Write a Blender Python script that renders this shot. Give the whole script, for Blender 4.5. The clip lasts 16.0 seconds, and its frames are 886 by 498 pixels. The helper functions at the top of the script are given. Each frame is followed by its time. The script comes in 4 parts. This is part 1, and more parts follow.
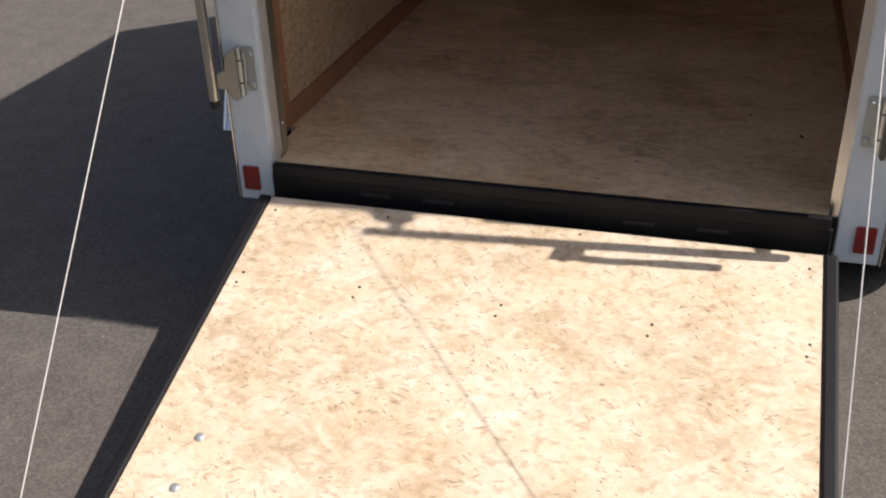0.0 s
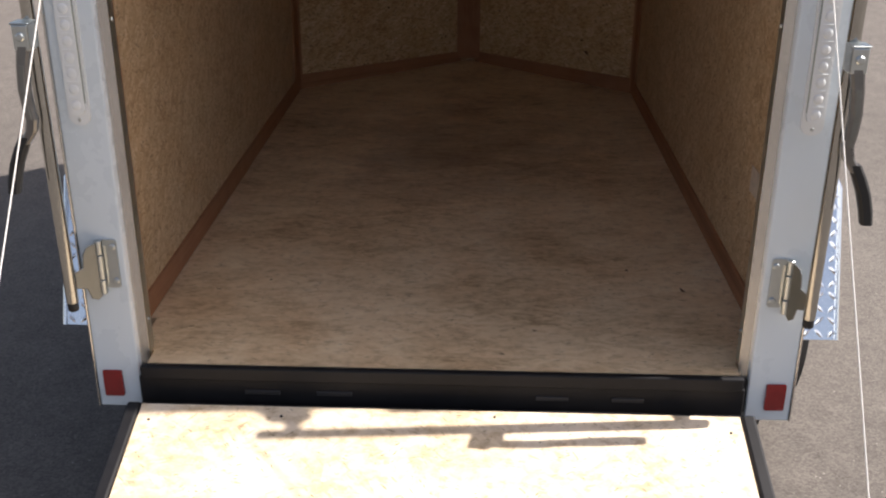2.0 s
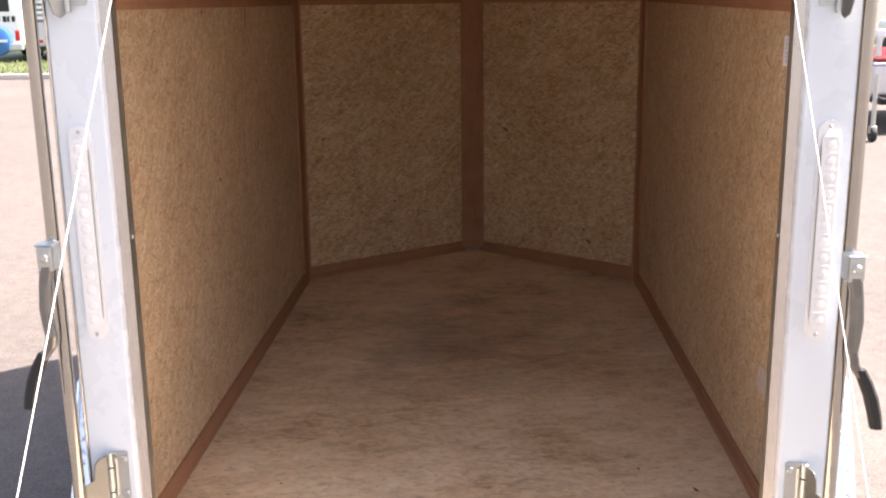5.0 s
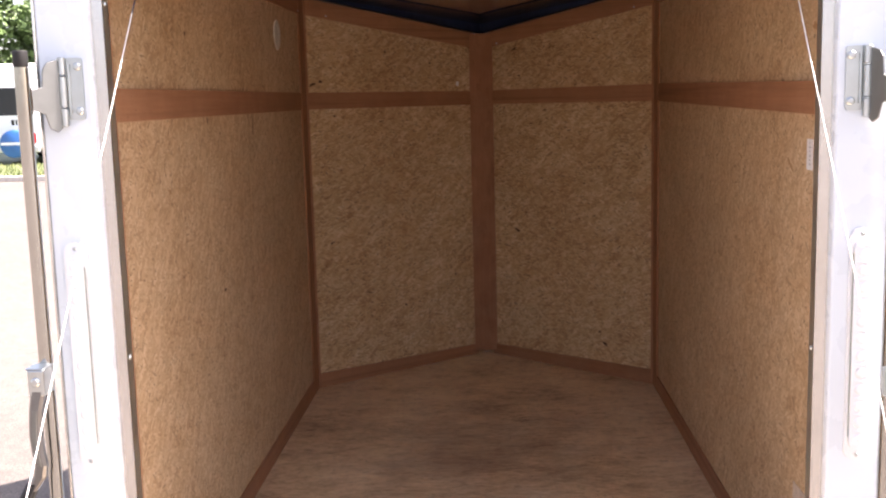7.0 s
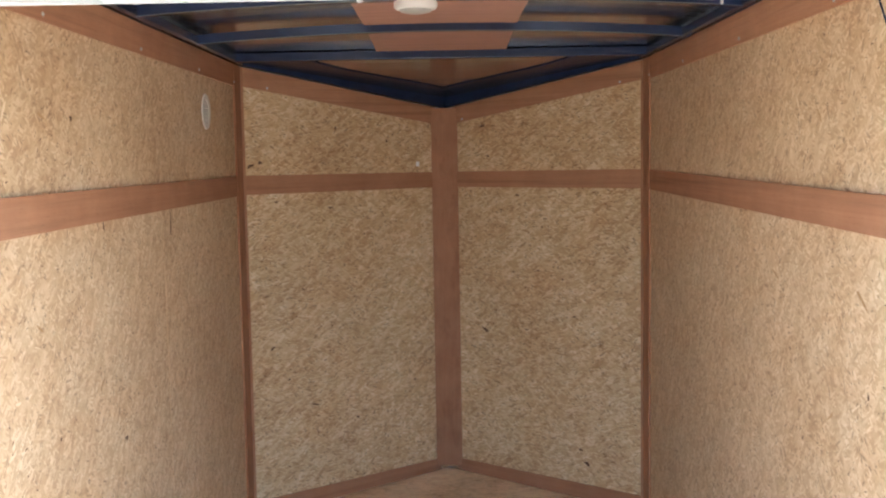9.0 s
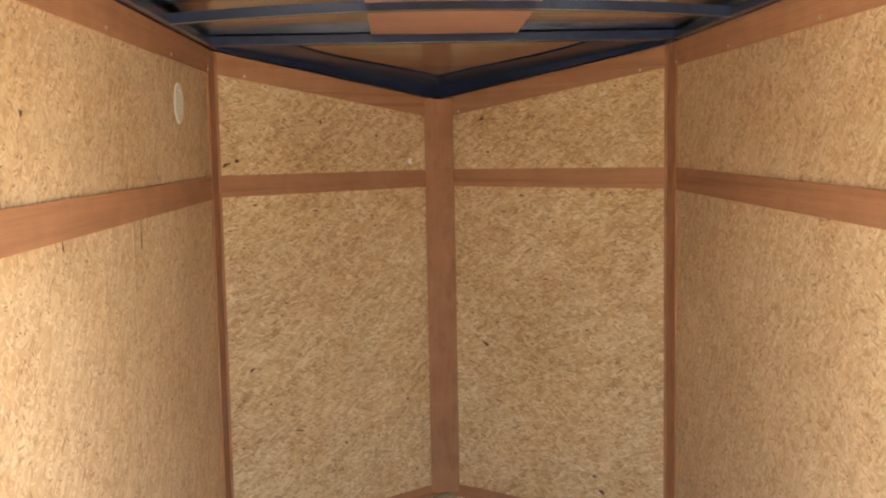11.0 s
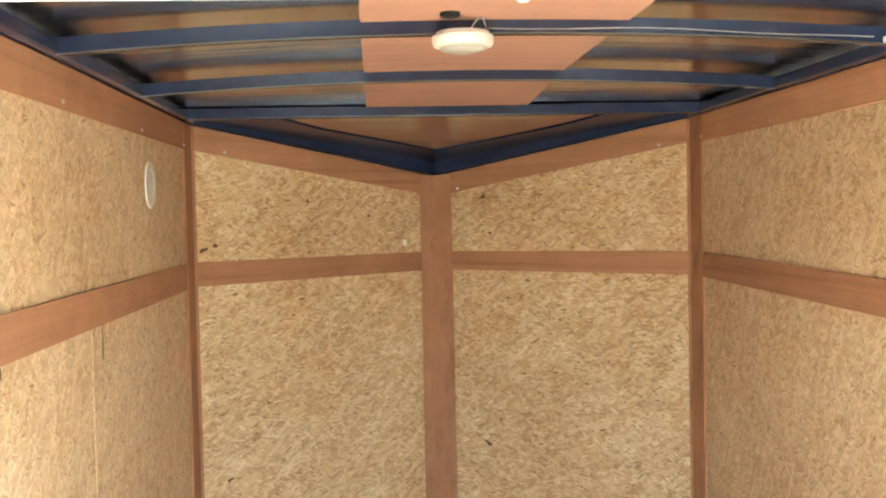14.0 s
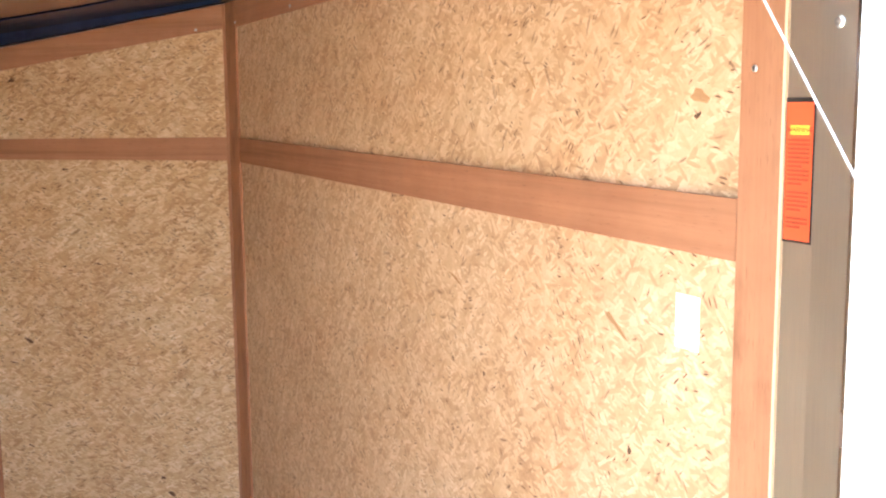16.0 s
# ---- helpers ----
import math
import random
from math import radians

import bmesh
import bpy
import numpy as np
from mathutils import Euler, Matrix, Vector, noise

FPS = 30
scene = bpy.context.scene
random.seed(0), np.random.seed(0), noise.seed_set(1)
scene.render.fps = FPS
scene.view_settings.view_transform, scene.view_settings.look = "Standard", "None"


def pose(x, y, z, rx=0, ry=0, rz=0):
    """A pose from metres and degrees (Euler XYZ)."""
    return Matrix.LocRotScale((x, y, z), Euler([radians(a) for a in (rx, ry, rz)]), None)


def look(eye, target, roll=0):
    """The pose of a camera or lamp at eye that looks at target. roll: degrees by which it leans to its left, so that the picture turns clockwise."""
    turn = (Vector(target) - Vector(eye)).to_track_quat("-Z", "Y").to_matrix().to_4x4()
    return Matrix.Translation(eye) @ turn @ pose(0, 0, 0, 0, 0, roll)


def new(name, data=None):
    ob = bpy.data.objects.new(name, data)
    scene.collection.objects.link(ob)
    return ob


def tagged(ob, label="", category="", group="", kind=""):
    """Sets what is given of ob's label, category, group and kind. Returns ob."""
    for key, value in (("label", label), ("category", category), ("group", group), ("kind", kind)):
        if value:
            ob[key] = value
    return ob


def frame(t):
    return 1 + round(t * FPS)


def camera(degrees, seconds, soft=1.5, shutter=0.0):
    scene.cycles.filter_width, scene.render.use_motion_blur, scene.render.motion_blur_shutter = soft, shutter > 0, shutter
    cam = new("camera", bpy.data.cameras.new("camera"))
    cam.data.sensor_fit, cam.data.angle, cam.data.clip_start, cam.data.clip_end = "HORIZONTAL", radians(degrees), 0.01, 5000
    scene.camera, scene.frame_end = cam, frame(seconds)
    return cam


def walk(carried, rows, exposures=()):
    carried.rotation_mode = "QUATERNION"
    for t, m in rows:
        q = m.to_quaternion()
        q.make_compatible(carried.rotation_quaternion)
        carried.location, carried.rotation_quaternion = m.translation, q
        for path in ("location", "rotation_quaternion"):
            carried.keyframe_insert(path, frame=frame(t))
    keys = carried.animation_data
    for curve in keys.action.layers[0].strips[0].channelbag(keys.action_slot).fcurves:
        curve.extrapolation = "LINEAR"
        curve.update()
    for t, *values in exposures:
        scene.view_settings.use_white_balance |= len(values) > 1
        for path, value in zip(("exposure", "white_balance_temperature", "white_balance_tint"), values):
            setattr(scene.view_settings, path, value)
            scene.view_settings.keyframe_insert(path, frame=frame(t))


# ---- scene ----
cam = camera(46.6, 16.0, 2.1)
PATH = [
    (0, (0.419, -2.114, 1.556), (-0.087, -0.448, 0.571), -1.9),
    (0.5, (0.28, -2.087, 1.576), (-0.051, -0.33, 0.681), -0.9),
    (1, (0.181, -1.983, 1.608), (-0.04, -0.191, 0.747), -1.6),
    (1.5, (0.093, -1.962, 1.613), (-0.018, -0.143, 0.79), -0.4),
    (2, (0.079, -1.952, 1.621), (0.012, -0.114, 0.835), 0.2),
    (2.5, (0.082, -1.954, 1.623), (0.0, -0.101, 0.876), -0.3),
    (3, (0.084, -1.958, 1.645), (-0.005, -0.088, 0.942), -0.6),
    (3.5, (0.077, -1.962, 1.662), (-0.013, -0.065, 1.035), -0.3),
    (4, (0.076, -1.96, 1.678), (-0.014, -0.043, 1.114), -0.6),
    (4.5, (0.071, -1.959, 1.693), (-0.007, -0.027, 1.184), -0.5),
    (5, (0.068, -1.963, 1.701), (-0.01, -0.02, 1.232), -0.7),
    (7.5, (0.059, -1.758, 1.74), (-0.038, 0.225, 1.499), -1.6),
    (8, (0.001, -1.589, 1.763), (-0.064, 0.4, 1.563), -1.6),
    (8.5, (0.006, -1.407, 1.772), (-0.007, 0.584, 1.584), -1.4),
    (9, (0.022, -1.261, 1.813), (0.014, 0.732, 1.635), -1.0),
    (9.2, (0.025, -1.222, 1.825), (0.025, 0.771, 1.661), -1.3),
    (11.5, (-0.168, -0.752, 1.842), (-0.024, 1.233, 1.639), -0.9),
    (12, (-0.179, -0.648, 1.853), (0.04, 1.329, 1.652), -1.2),
    (12.5, (-0.156, -0.552, 1.868), (0.045, 1.432, 1.722), -0.6),
    (13, (-0.17, -0.519, 1.884), (0.01, 1.471, 1.792), -1.0),
    (13.5, (-0.189, -0.506, 1.883), (-0.035, 1.487, 1.817), -1.0),
    (14, (-0.19, -0.522, 1.887), (-0.059, 1.472, 1.815), -1.2),
    (14.5, (-0.145, -0.531, 1.88), (0.18, 1.439, 1.754), -0.6),
    (15, (-0.115, -0.56, 1.867), (0.422, 1.358, 1.694), -0.7),
    (15.5, (-0.079, -0.579, 1.849), (0.658, 1.267, 1.627), -0.3),
    (16, (-0.053, -0.603, 1.839), (0.818, 1.177, 1.567), -0.5),
]

EXPOSURES = [(0, 0.1, 6400, 15), (0.5, 0.15, 6300, 13), (1.0, 0.0, 6400, 12), (1.5, 0.45, 6400, 16), (2.0, 0.85, 6500, 15), (3.0, 1.57, 6550, 17), (3.5, 1.95, 6600, 19), (5.0, 2.15, 6700, 22), (6.3, 2.45, 6750, 23), (7.5, 2.6, 6750, 25), (8.0, 3.05, 6200, 21), (8.5, 3.45, 5300, 12),
             (9.0, 3.85, 5300, 4), (11.5, 4.35, 6700, 3), (12.5, 4.68, 6750, 0), (13.0, 4.72, 6350, -5), (13.5, 4.80, 6050, -6), (14.0, 4.8, 5800, -7), (14.6, 5.0, 5700, -5), (15.0, 5.2, 5800, 6), (15.5, 4.75, 5800, 10), (16.0, 4.60, 5900, 12)]
walk(cam, [(t, look(e, a, r)) for t, e, a, r in PATH], EXPOSURES)

# ---- daylight ----
SUN = Vector((0.805, 0.045, 1.0)).normalized()      # towards the sun
world = bpy.data.worlds.new("World")
scene.world = world
world.use_nodes = True
wn = world.node_tree.nodes
sky = wn.new("ShaderNodeTexSky")
sky.sky_type = "NISHITA"
sky.sun_disc = False
sky.sun_elevation = math.asin(SUN.z)
sky.sun_rotation = math.atan2(SUN.x, SUN.y)
wn["Background"].inputs["Strength"].default_value = 0.085
sky.dust_density, sky.ozone_density = 2.5, 0.6
pale = wn.new("ShaderNodeHueSaturation")
pale.inputs["Saturation"].default_value = 0.78
world.node_tree.links.new(sky.outputs["Color"], pale.inputs["Color"])
world.node_tree.links.new(pale.outputs["Color"], wn["Background"].inputs["Color"])
sun = new("sun", bpy.data.lights.new("sun", "SUN"))
sun.data.energy, sun.data.angle, sun.data.color = 4.8, radians(0.55), (1.0, 0.95, 0.87)
sun.matrix_world = look(SUN * 30, (0, 0, 0))


# ---- materials ----
class Nodes:
    """A small wrapper that builds one node material."""

    def __init__(self, name, rough=0.6, metal=0.0, color=(0.5, 0.5, 0.5)):
        self.mat = bpy.data.materials.new(name)
        self.mat.use_nodes = True
        self.tree = self.mat.node_tree
        self.bsdf = self.tree.nodes["Principled BSDF"]
        self.bsdf.inputs["Roughness"].default_value = rough
        self.bsdf.inputs["Metallic"].default_value = metal
        self.bsdf.inputs["Base Color"].default_value = (*color, 1)

    def add(self, kind, props=None, **ins):
        n = self.tree.nodes.new("ShaderNode" + kind)
        for k, v in (props or {}).items():
            setattr(n, k, v)
        for k, v in ins.items():
            self.put(n, k.replace("_", " "), v)
        return n

    def put(self, n, key, v):
        slot = n.inputs[int(key)] if key.isdigit() else n.inputs[key]
        if isinstance(v, bpy.types.NodeSocket):
            self.tree.links.new(v, slot)
        else:
            slot.default_value = v

    def base(self, key, v):
        self.put(self.bsdf, key, v)

    def math(self, op, a, b=0.0, clamp=False):
        n = self.add("Math", {"operation": op, "use_clamp": clamp})
        self.put(n, "0", a)
        self.put(n, "1", b)
        return n.outputs[0]

    def ramp(self, fac, stops):
        n = self.add("ValToRGB")
        el = n.color_ramp.elements
        while len(el) < len(stops):
            el.new(0.5)
        for e, (p, c) in zip(el, stops):
            e.position, e.color = p, (*c, 1)
        self.put(n, "Fac", fac)
        return n.outputs["Color"]

    def mix(self, fac, a, b, blend="MIX"):
        n = self.add("Mix", {"data_type": "RGBA", "blend_type": blend})
        self.put(n, "0", fac)
        self.put(n, "6", a if isinstance(a, bpy.types.NodeSocket) else (*a, 1))
        self.put(n, "7", b if isinstance(b, bpy.types.NodeSocket) else (*b, 1))
        return n.outputs[2]

    def uv(self):
        return self.add("UVMap").outputs["UV"]

    def scaled(self, vec, x, y, z=1.0, turn=0.0, shift=(0, 0, 0)):
        return self.add("Mapping", Vector=vec, Scale=(x, y, z), Rotation=(0, 0, turn), Location=shift).outputs[0]

    def noise(self, vec, scale, detail=3.0, rough=0.55):
        return self.add("TexNoise", Vector=vec, Scale=scale, Detail=detail, Roughness=rough).outputs["Fac"]

    def bump(self, height, strength, dist=0.002):
        n = self.add("Bump", Strength=strength, Distance=dist, Height=height)
        self.base("Normal", n.outputs["Normal"])


def osb(name, tones, dark, size=(0.056, 0.014), layers=7, spread=2.6, lean=0.0, rough=0.6, flake=0.55, edge=0.12, grain=0.22,
        mottle=0.35, stain=0.30, sliver=0.5, warm=(1.0, 0.88, 0.74), grime=None, chips=0.0, clump=0.0):
    """Pressed board: thin wood strands lying over one another at many angles; tones run from dark to light."""
    m = Nodes(name, rough)
    obj = m.add("ObjectInfo").outputs["Random"]
    off = m.add("CombineXYZ", X=m.math("MULTIPLY", obj, 37.0), Y=m.math("MULTIPLY", obj, 91.0))
    base = m.add("VectorMath", {"operation": "ADD"})
    m.put(base, "0", m.uv())
    m.put(base, "1", off.outputs[0])
    base = base.outputs[0]
    warp = m.add("TexNoise", Vector=base, Scale=70.0, Detail=2.0).outputs["Color"]
    wv = m.add("VectorMath", {"operation": "MULTIPLY_ADD"})
    m.put(wv, "0", warp)
    m.put(wv, "1", (0.0042, 0.0042, 0.0))
    m.put(wv, "2", base)
    bent = wv.outputs[0]
    val, ridge = 0.5, 0.0
    for k in range(layers):
        ang = lean + spread * (((k * 3) % layers + 0.5) / layers - 0.5) + 0.13 * math.sin(5.1 * k)
        grow = 1.35 - 0.09 * k
        turned = m.scaled(bent, 1, 1, 1, ang, (0.31 * k, 0.17 * k, 0))
        cell = m.add("TexVoronoi", {"voronoi_dimensions": "2D", "distance": "CHEBYCHEV" if k % 2 else "EUCLIDEAN"}, Scale=1.0,
                     Vector=m.scaled(turned, 1.0 / (size[0] * grow), 1.0 / (size[1] * grow), 1, 0, (k * 7.7, k * 4.3, 0)))
        pick = m.add("SeparateColor", Color=cell.outputs["Color"])
        fibre = m.noise(m.scaled(turned, 22, 260), 1.0, 3.0, 0.6)
        tone = m.math("ADD", m.math("ADD", 0.5 - 0.5 * flake, m.math("MULTIPLY", pick.outputs[0], flake)),
                      m.math("MULTIPLY", m.math("SUBTRACT", fibre, 0.5), grain * 2))
        if k == 0:
            val = tone
            continue
        reach = m.math("ADD", 0.22, m.math("MULTIPLY", pick.outputs[2], 0.22))
        there = m.math("GREATER_THAN", pick.outputs[1], 0.42)
        mask = m.math("MULTIPLY", m.math("MULTIPLY", m.math("SUBTRACT", reach, cell.outputs["Distance"]), 11.0, True), there)
        rest = m.math("SUBTRACT", 1.0, mask)
        val = m.math("ADD", m.math("MULTIPLY", tone, mask), m.math("MULTIPLY", val, rest))
        if k > 2:
            ridge = m.math("ADD", ridge, m.math("MULTIPLY", mask, rest))
    lumps = m.noise(base, 46.0, 4.0, 0.62)
    soft = m.noise(m.scaled(base, 0.8, 1.3), 11.0, 4.0, 0.55)
    broad = m.noise(base, 2.3, 4.0, 0.6)
    # darken the strand outlines: the small shadow at each overlap, put into the colour
    v = m.math("SUBTRACT", val, m.math("MULTIPLY", ridge, edge * 4))
    for src, amp in ((lumps, mottle), (soft, mottle * 1.15), (broad, stain * 1.4)):
        v = m.math("ADD", v, m.math("MULTIPLY", m.math("SUBTRACT", src, 0.5), amp))
    v = m.math("ADD", v, 0.0, True)
    n = len(tones)
    col = m.ramp(v, [(0.08 + 0.84 * i / (n - 1), c) for i, c in enumerate(tones)])
    hue = m.noise(base, 7.0, 3.0, 0.6)
    col = m.mix(m.math("MULTIPLY", m.math("SUBTRACT", hue, 0.42), 1.1, True), col, warm, "MULTIPLY")
    if clump:
        sort = m.noise(m.scaled(bent, 1.0, 1.5), 24.0, 5.0, 0.68)
        col = m.mix(m.math("MULTIPLY", m.math("MULTIPLY", m.math("SUBTRACT", sort, 0.535), 9.0, True), clump), col, tones[0])
    for k, (length, width, cut, tint) in enumerate(((0.040, 0.0070, 0.93, 0.50), (0.020, 0.0042, 0.930, 0.90), (0.060, 0.0095, 0.945, 0.40))):
        patch = m.add("TexVoronoi", {"voronoi_dimensions": "2D"}, Vector=m.scaled(base, 1, 1, 1, 0, (5.3 * k, 1.9, 0)), Scale=22.0)
        swing = m.math("MULTIPLY", m.math("SUBTRACT", m.add("SeparateColor", Color=patch.outputs["Color"]).outputs[0], 0.5), spread * 1.1)
        laid = m.add("VectorRotate", {"rotation_type": "Z_AXIS"}, Vector=bent, Angle=m.math("ADD", swing, lean)).outputs[0]
        chip = m.add("TexVoronoi", {"voronoi_dimensions": "2D"}, Scale=1.0, Vector=m.scaled(laid, 1 / length, 1 / width, 1, 0, (3.7 * k, 9.1, 0)))
        pick = m.add("SeparateColor", Color=chip.outputs["Color"])
        some = m.math("MULTIPLY", m.math("SUBTRACT", m.noise(m.scaled(base, 1, 1, 1, 0, (2.9 * k, 6.1, 0)), 8.0, 3.0, 0.6), 0.40), 5.0, True)
        near = m.math("MULTIPLY", some, m.math("SUBTRACT", m.math("ADD", 0.16, m.math("MULTIPLY", pick.outputs[1], 0.24)), chip.outputs["Distance"]))
        near = m.math("MULTIPLY", near, 7.0, True)
        col = m.mix(m.math("MULTIPLY", m.math("MULTIPLY", near, m.math("GREATER_THAN", pick.outputs[0], cut - chips)), sliver * tint, True), col, dark)
    if grime:
        spot = m.add("VectorMath", {"operation": "MULTIPLY_ADD"})
        m.put(spot, "0", m.add("TexCoord").outputs["Object"])
        m.put(spot, "1", (1 / grime[2], 1 / grime[3], 0.0))
        m.put(spot, "2", (-grime[0] / grime[2], -grime[1] / grime[3], 0.0))
        reach = m.add("VectorMath", {"operation": "LENGTH"})
        m.put(reach, "0", spot.outputs[0])
        blot = m.math("ADD", m.math("MULTIPLY", m.noise(m.scaled(base, 0.7, 1.0), 3.2, 5.0, 0.62), 2.6), m.math("MULTIPLY", m.noise(m.scaled(base, 1.0, 3.0), 14.0, 4.0, 0.6), 1.0))
        blot = m.math("MULTIPLY", m.math("SUBTRACT", m.math("SUBTRACT", blot, 0.95), reach.outputs["Value"]), 0.85, True)
        col = m.mix(m.math("MULTIPLY", blot, 0.75), col, (0.16, 0.088, 0.062))
    m.base("Base Color", col)
    m.base("Specular IOR Level", 0.35)
    m.base("Roughness", m.math("ADD", rough - 0.08, m.math("MULTIPLY", val, 0.16)))
    m.bump(m.math("ADD", m.math("SUBTRACT", val, m.math("MULTIPLY", ridge, 1.2)), lumps), 0.18, 0.0010)
    return m.mat


def plank_wood(name, a, b, along_v=False, rough=0.7):
    """Thin plywood with long straight grain."""
    m = Nodes(name, rough)
    uv = m.uv()
    r = m.add("ObjectInfo").outputs["Random"]
    off = m.add("CombineXYZ", X=m.math("MULTIPLY", r, 13.0), Y=m.math("MULTIPLY", r, 29.0))
    vm = m.add("VectorMath", {"operation": "ADD"})
    m.put(vm, "0", uv)
    m.put(vm, "1", off.outputs[0])
    sx, sy = (150, 5) if along_v else (5, 150)
    fine = m.noise(m.scaled(vm.outputs[0], sx, sy), 1.0, 4.0, 0.6)
    wide = m.noise(m.scaled(vm.outputs[0], sx / 7, sy / 4), 1.0, 3.0, 0.6)
    patch = m.noise(vm.outputs[0], 9.0, 3.0, 0.6)
    tone = m.math("ADD", m.math("MULTIPLY", fine, 0.32), m.math("MULTIPLY", wide, 0.38))
    tone = m.math("ADD", tone, m.math("MULTIPLY", patch, 0.45))
    tone = m.math("ADD", tone, m.math("MULTIPLY", m.math("SUBTRACT", r, 0.5), 0.22), True)
    col = m.ramp(tone, [(0.33, a), (0.80, b)])
    dim = m.noise(m.scaled(vm.outputs[0], sx / 9, sy / 5 if along_v is False else sy * 1.2), 1.0, 4.0, 0.65)
    col = m.mix(m.math("MULTIPLY", m.math("SUBTRACT", dim, 0.52), 3.0, True), col, tuple(c * 0.66 for c in a))
    px, py = (420, 42) if along_v else (42, 420)
    pore = m.math("MULTIPLY", m.math("SUBTRACT", m.noise(m.scaled(vm.outputs[0], px, py), 1.0, 2.0), 0.63), 9.0, True)
    col = m.mix(m.math("MULTIPLY", pore, 0.5), col, tuple(c * 0.45 for c in a))
    m.base("Base Color", col)
    m.base("Specular IOR Level", 0.25)
    m.bump(fine, 0.15, 0.0006)
    return m.mat


def paint(name, color, rough, metal=0.0, speck=0.06, scale=30.0, bump=0.0, wear=None, gloss=0.5):
    m = Nodes(name, rough, metal)
    pos = m.add("TexCoord").outputs["Object"]
    n1 = m.noise(pos, scale, 4.0, 0.65)
    n2 = m.noise(pos, scale * 0.12, 3.0)
    tone = m.math("ADD", m.math("MULTIPLY", n1, 0.5), m.math("MULTIPLY", n2, 0.5))
    lo, hi = tuple(c * (1 - speck * 2) for c in color), tuple(min(1, c * (1 + speck * 2)) for c in color)
    col = m.ramp(tone, [(0.3, lo), (0.7, hi)])
    if wear:
        col = m.mix(m.math("MULTIPLY", m.math("GREATER_THAN", n1, 0.66), 0.7), col, wear)
    m.base("Base Color", col)
    m.base("Specular IOR Level", gloss)
    m.base("Roughness", m.math("ADD", max(0.03, rough - 0.08), m.math("MULTIPLY", n1, 0.16)))
    if bump:
        m.bump(n1, bump, 0.001)
    return m.mat


def brushed(name, color, rough, along_v=True):
    m = Nodes(name, rough, 1.0)
    uv = m.uv()
    sx, sy = (900, 12) if along_v else (12, 900)
    n1 = m.noise(m.scaled(uv, sx, sy), 1.0, 2.0)
    n2 = m.noise(uv, 6.0, 3.0)
    m.base("Base Color", m.ramp(m.math("ADD", m.math("MULTIPLY", n1, 0.5), m.math("MULTIPLY", n2, 0.5)),
                                [(0.3, tuple(c * 0.85 for c in color)), (0.7, color)]))
    m.base("Roughness", m.math("ADD", rough - 0.06, m.math("MULTIPLY", n2, 0.14)))
    m.bump(n1, 0.05, 0.0003)
    return m.mat


def asphalt():
    m = Nodes("asphalt", 0.9)
    pos = m.add("TexCoord").outputs["Object"]
    grit = m.add("TexVoronoi", Vector=pos, Scale=170.0)
    g = m.add("SeparateColor", Color=grit.outputs["Color"]).outputs[0]
    fine = m.noise(pos, 420.0, 2.0)
    mid = m.noise(pos, 9.0, 5.0, 0.6)
    big = m.noise(pos, 0.45, 4.0)
    t = m.math("ADD", m.math("MULTIPLY", g, 0.3), m.math("MULTIPLY", fine, 0.2))
    t = m.math("ADD", t, m.math("MULTIPLY", mid, 0.35))
    t = m.math("ADD", t, m.math("MULTIPLY", big, 0.25))
    col = m.ramp(t, [(0.32, (0.082, 0.072, 0.064)), (0.55, (0.130, 0.115, 0.101)), (0.80, (0.19, 0.168, 0.148))])
    chip = m.add("TexVoronoi", Vector=pos, Scale=21.0)
    spot = m.math("LESS_THAN", chip.outputs["Distance"], 0.055)
    col = m.mix(m.math("MULTIPLY", spot, 0.6), col, (0.42, 0.39, 0.35))
    m.base("Base Color", col)
    m.base("Specular IOR Level", 0.3)
    m.bump(m.math("ADD", g, fine), 0.5, 0.003)
    return m.mat


def leaf_mat(name, lo, hi):
    m = Nodes(name, 0.55)
    r = m.add("NewGeometry").outputs["Random Per Island"]
    m.base("Base Color", m.ramp(r, [(0.1, lo), (0.9, hi)]))
    return m.mat


WALL_TONES = [(0.33, 0.198, 0.098), (0.475, 0.313, 0.172), (0.565, 0.397, 0.232), (0.645, 0.480, 0.302), (0.76, 0.612, 0.425)]
NOSE_TONES = [(0.35, 0.205, 0.095), (0.51, 0.335, 0.172), (0.60, 0.425, 0.236), (0.68, 0.515, 0.312), (0.82, 0.675, 0.462)]
FLOOR_TONES = [(0.34, 0.208, 0.110), (0.59, 0.412, 0.238), (0.74, 0.550, 0.338), (0.82, 0.635, 0.412), (0.89, 0.735, 0.510)]
RAMP_TONES = [(0.47, 0.325, 0.190), (0.64, 0.490, 0.325), (0.76, 0.615, 0.445), (0.83, 0.690, 0.530), (0.92, 0.820, 0.700)]
M_WALL = osb("osb_wall_board", WALL_TONES, (0.14, 0.070, 0.032), (0.044, 0.0098), 7, 2.4, 0.0, 0.6, 0.50, 0.04, 0.06, 0.32, 0.40, 1.3, (1.0, 0.90, 0.77), None, 0.06, 0.25)
M_NOSE = osb("osb_nose_board", NOSE_TONES, (0.13, 0.062, 0.026), (0.046, 0.0100), 7, 1.7, 0.0, 0.6, 0.56, 0.05, 0.06, 0.32, 0.42, 1.4, (1.0, 0.87, 0.70), None, 0.09, 0.35)
M_FLOOR = osb("smooth_floor_board", FLOOR_TONES, (0.17, 0.10, 0.055), (0.075, 0.018), 5, 1.0, 0.0, 0.5, 0.24, 0.03, 0.14, 0.55, 0.9, 0.85, (1.0, 0.87, 0.78), (0.05, 1.55, 0.55, 0.75), 0.02, 0.35)
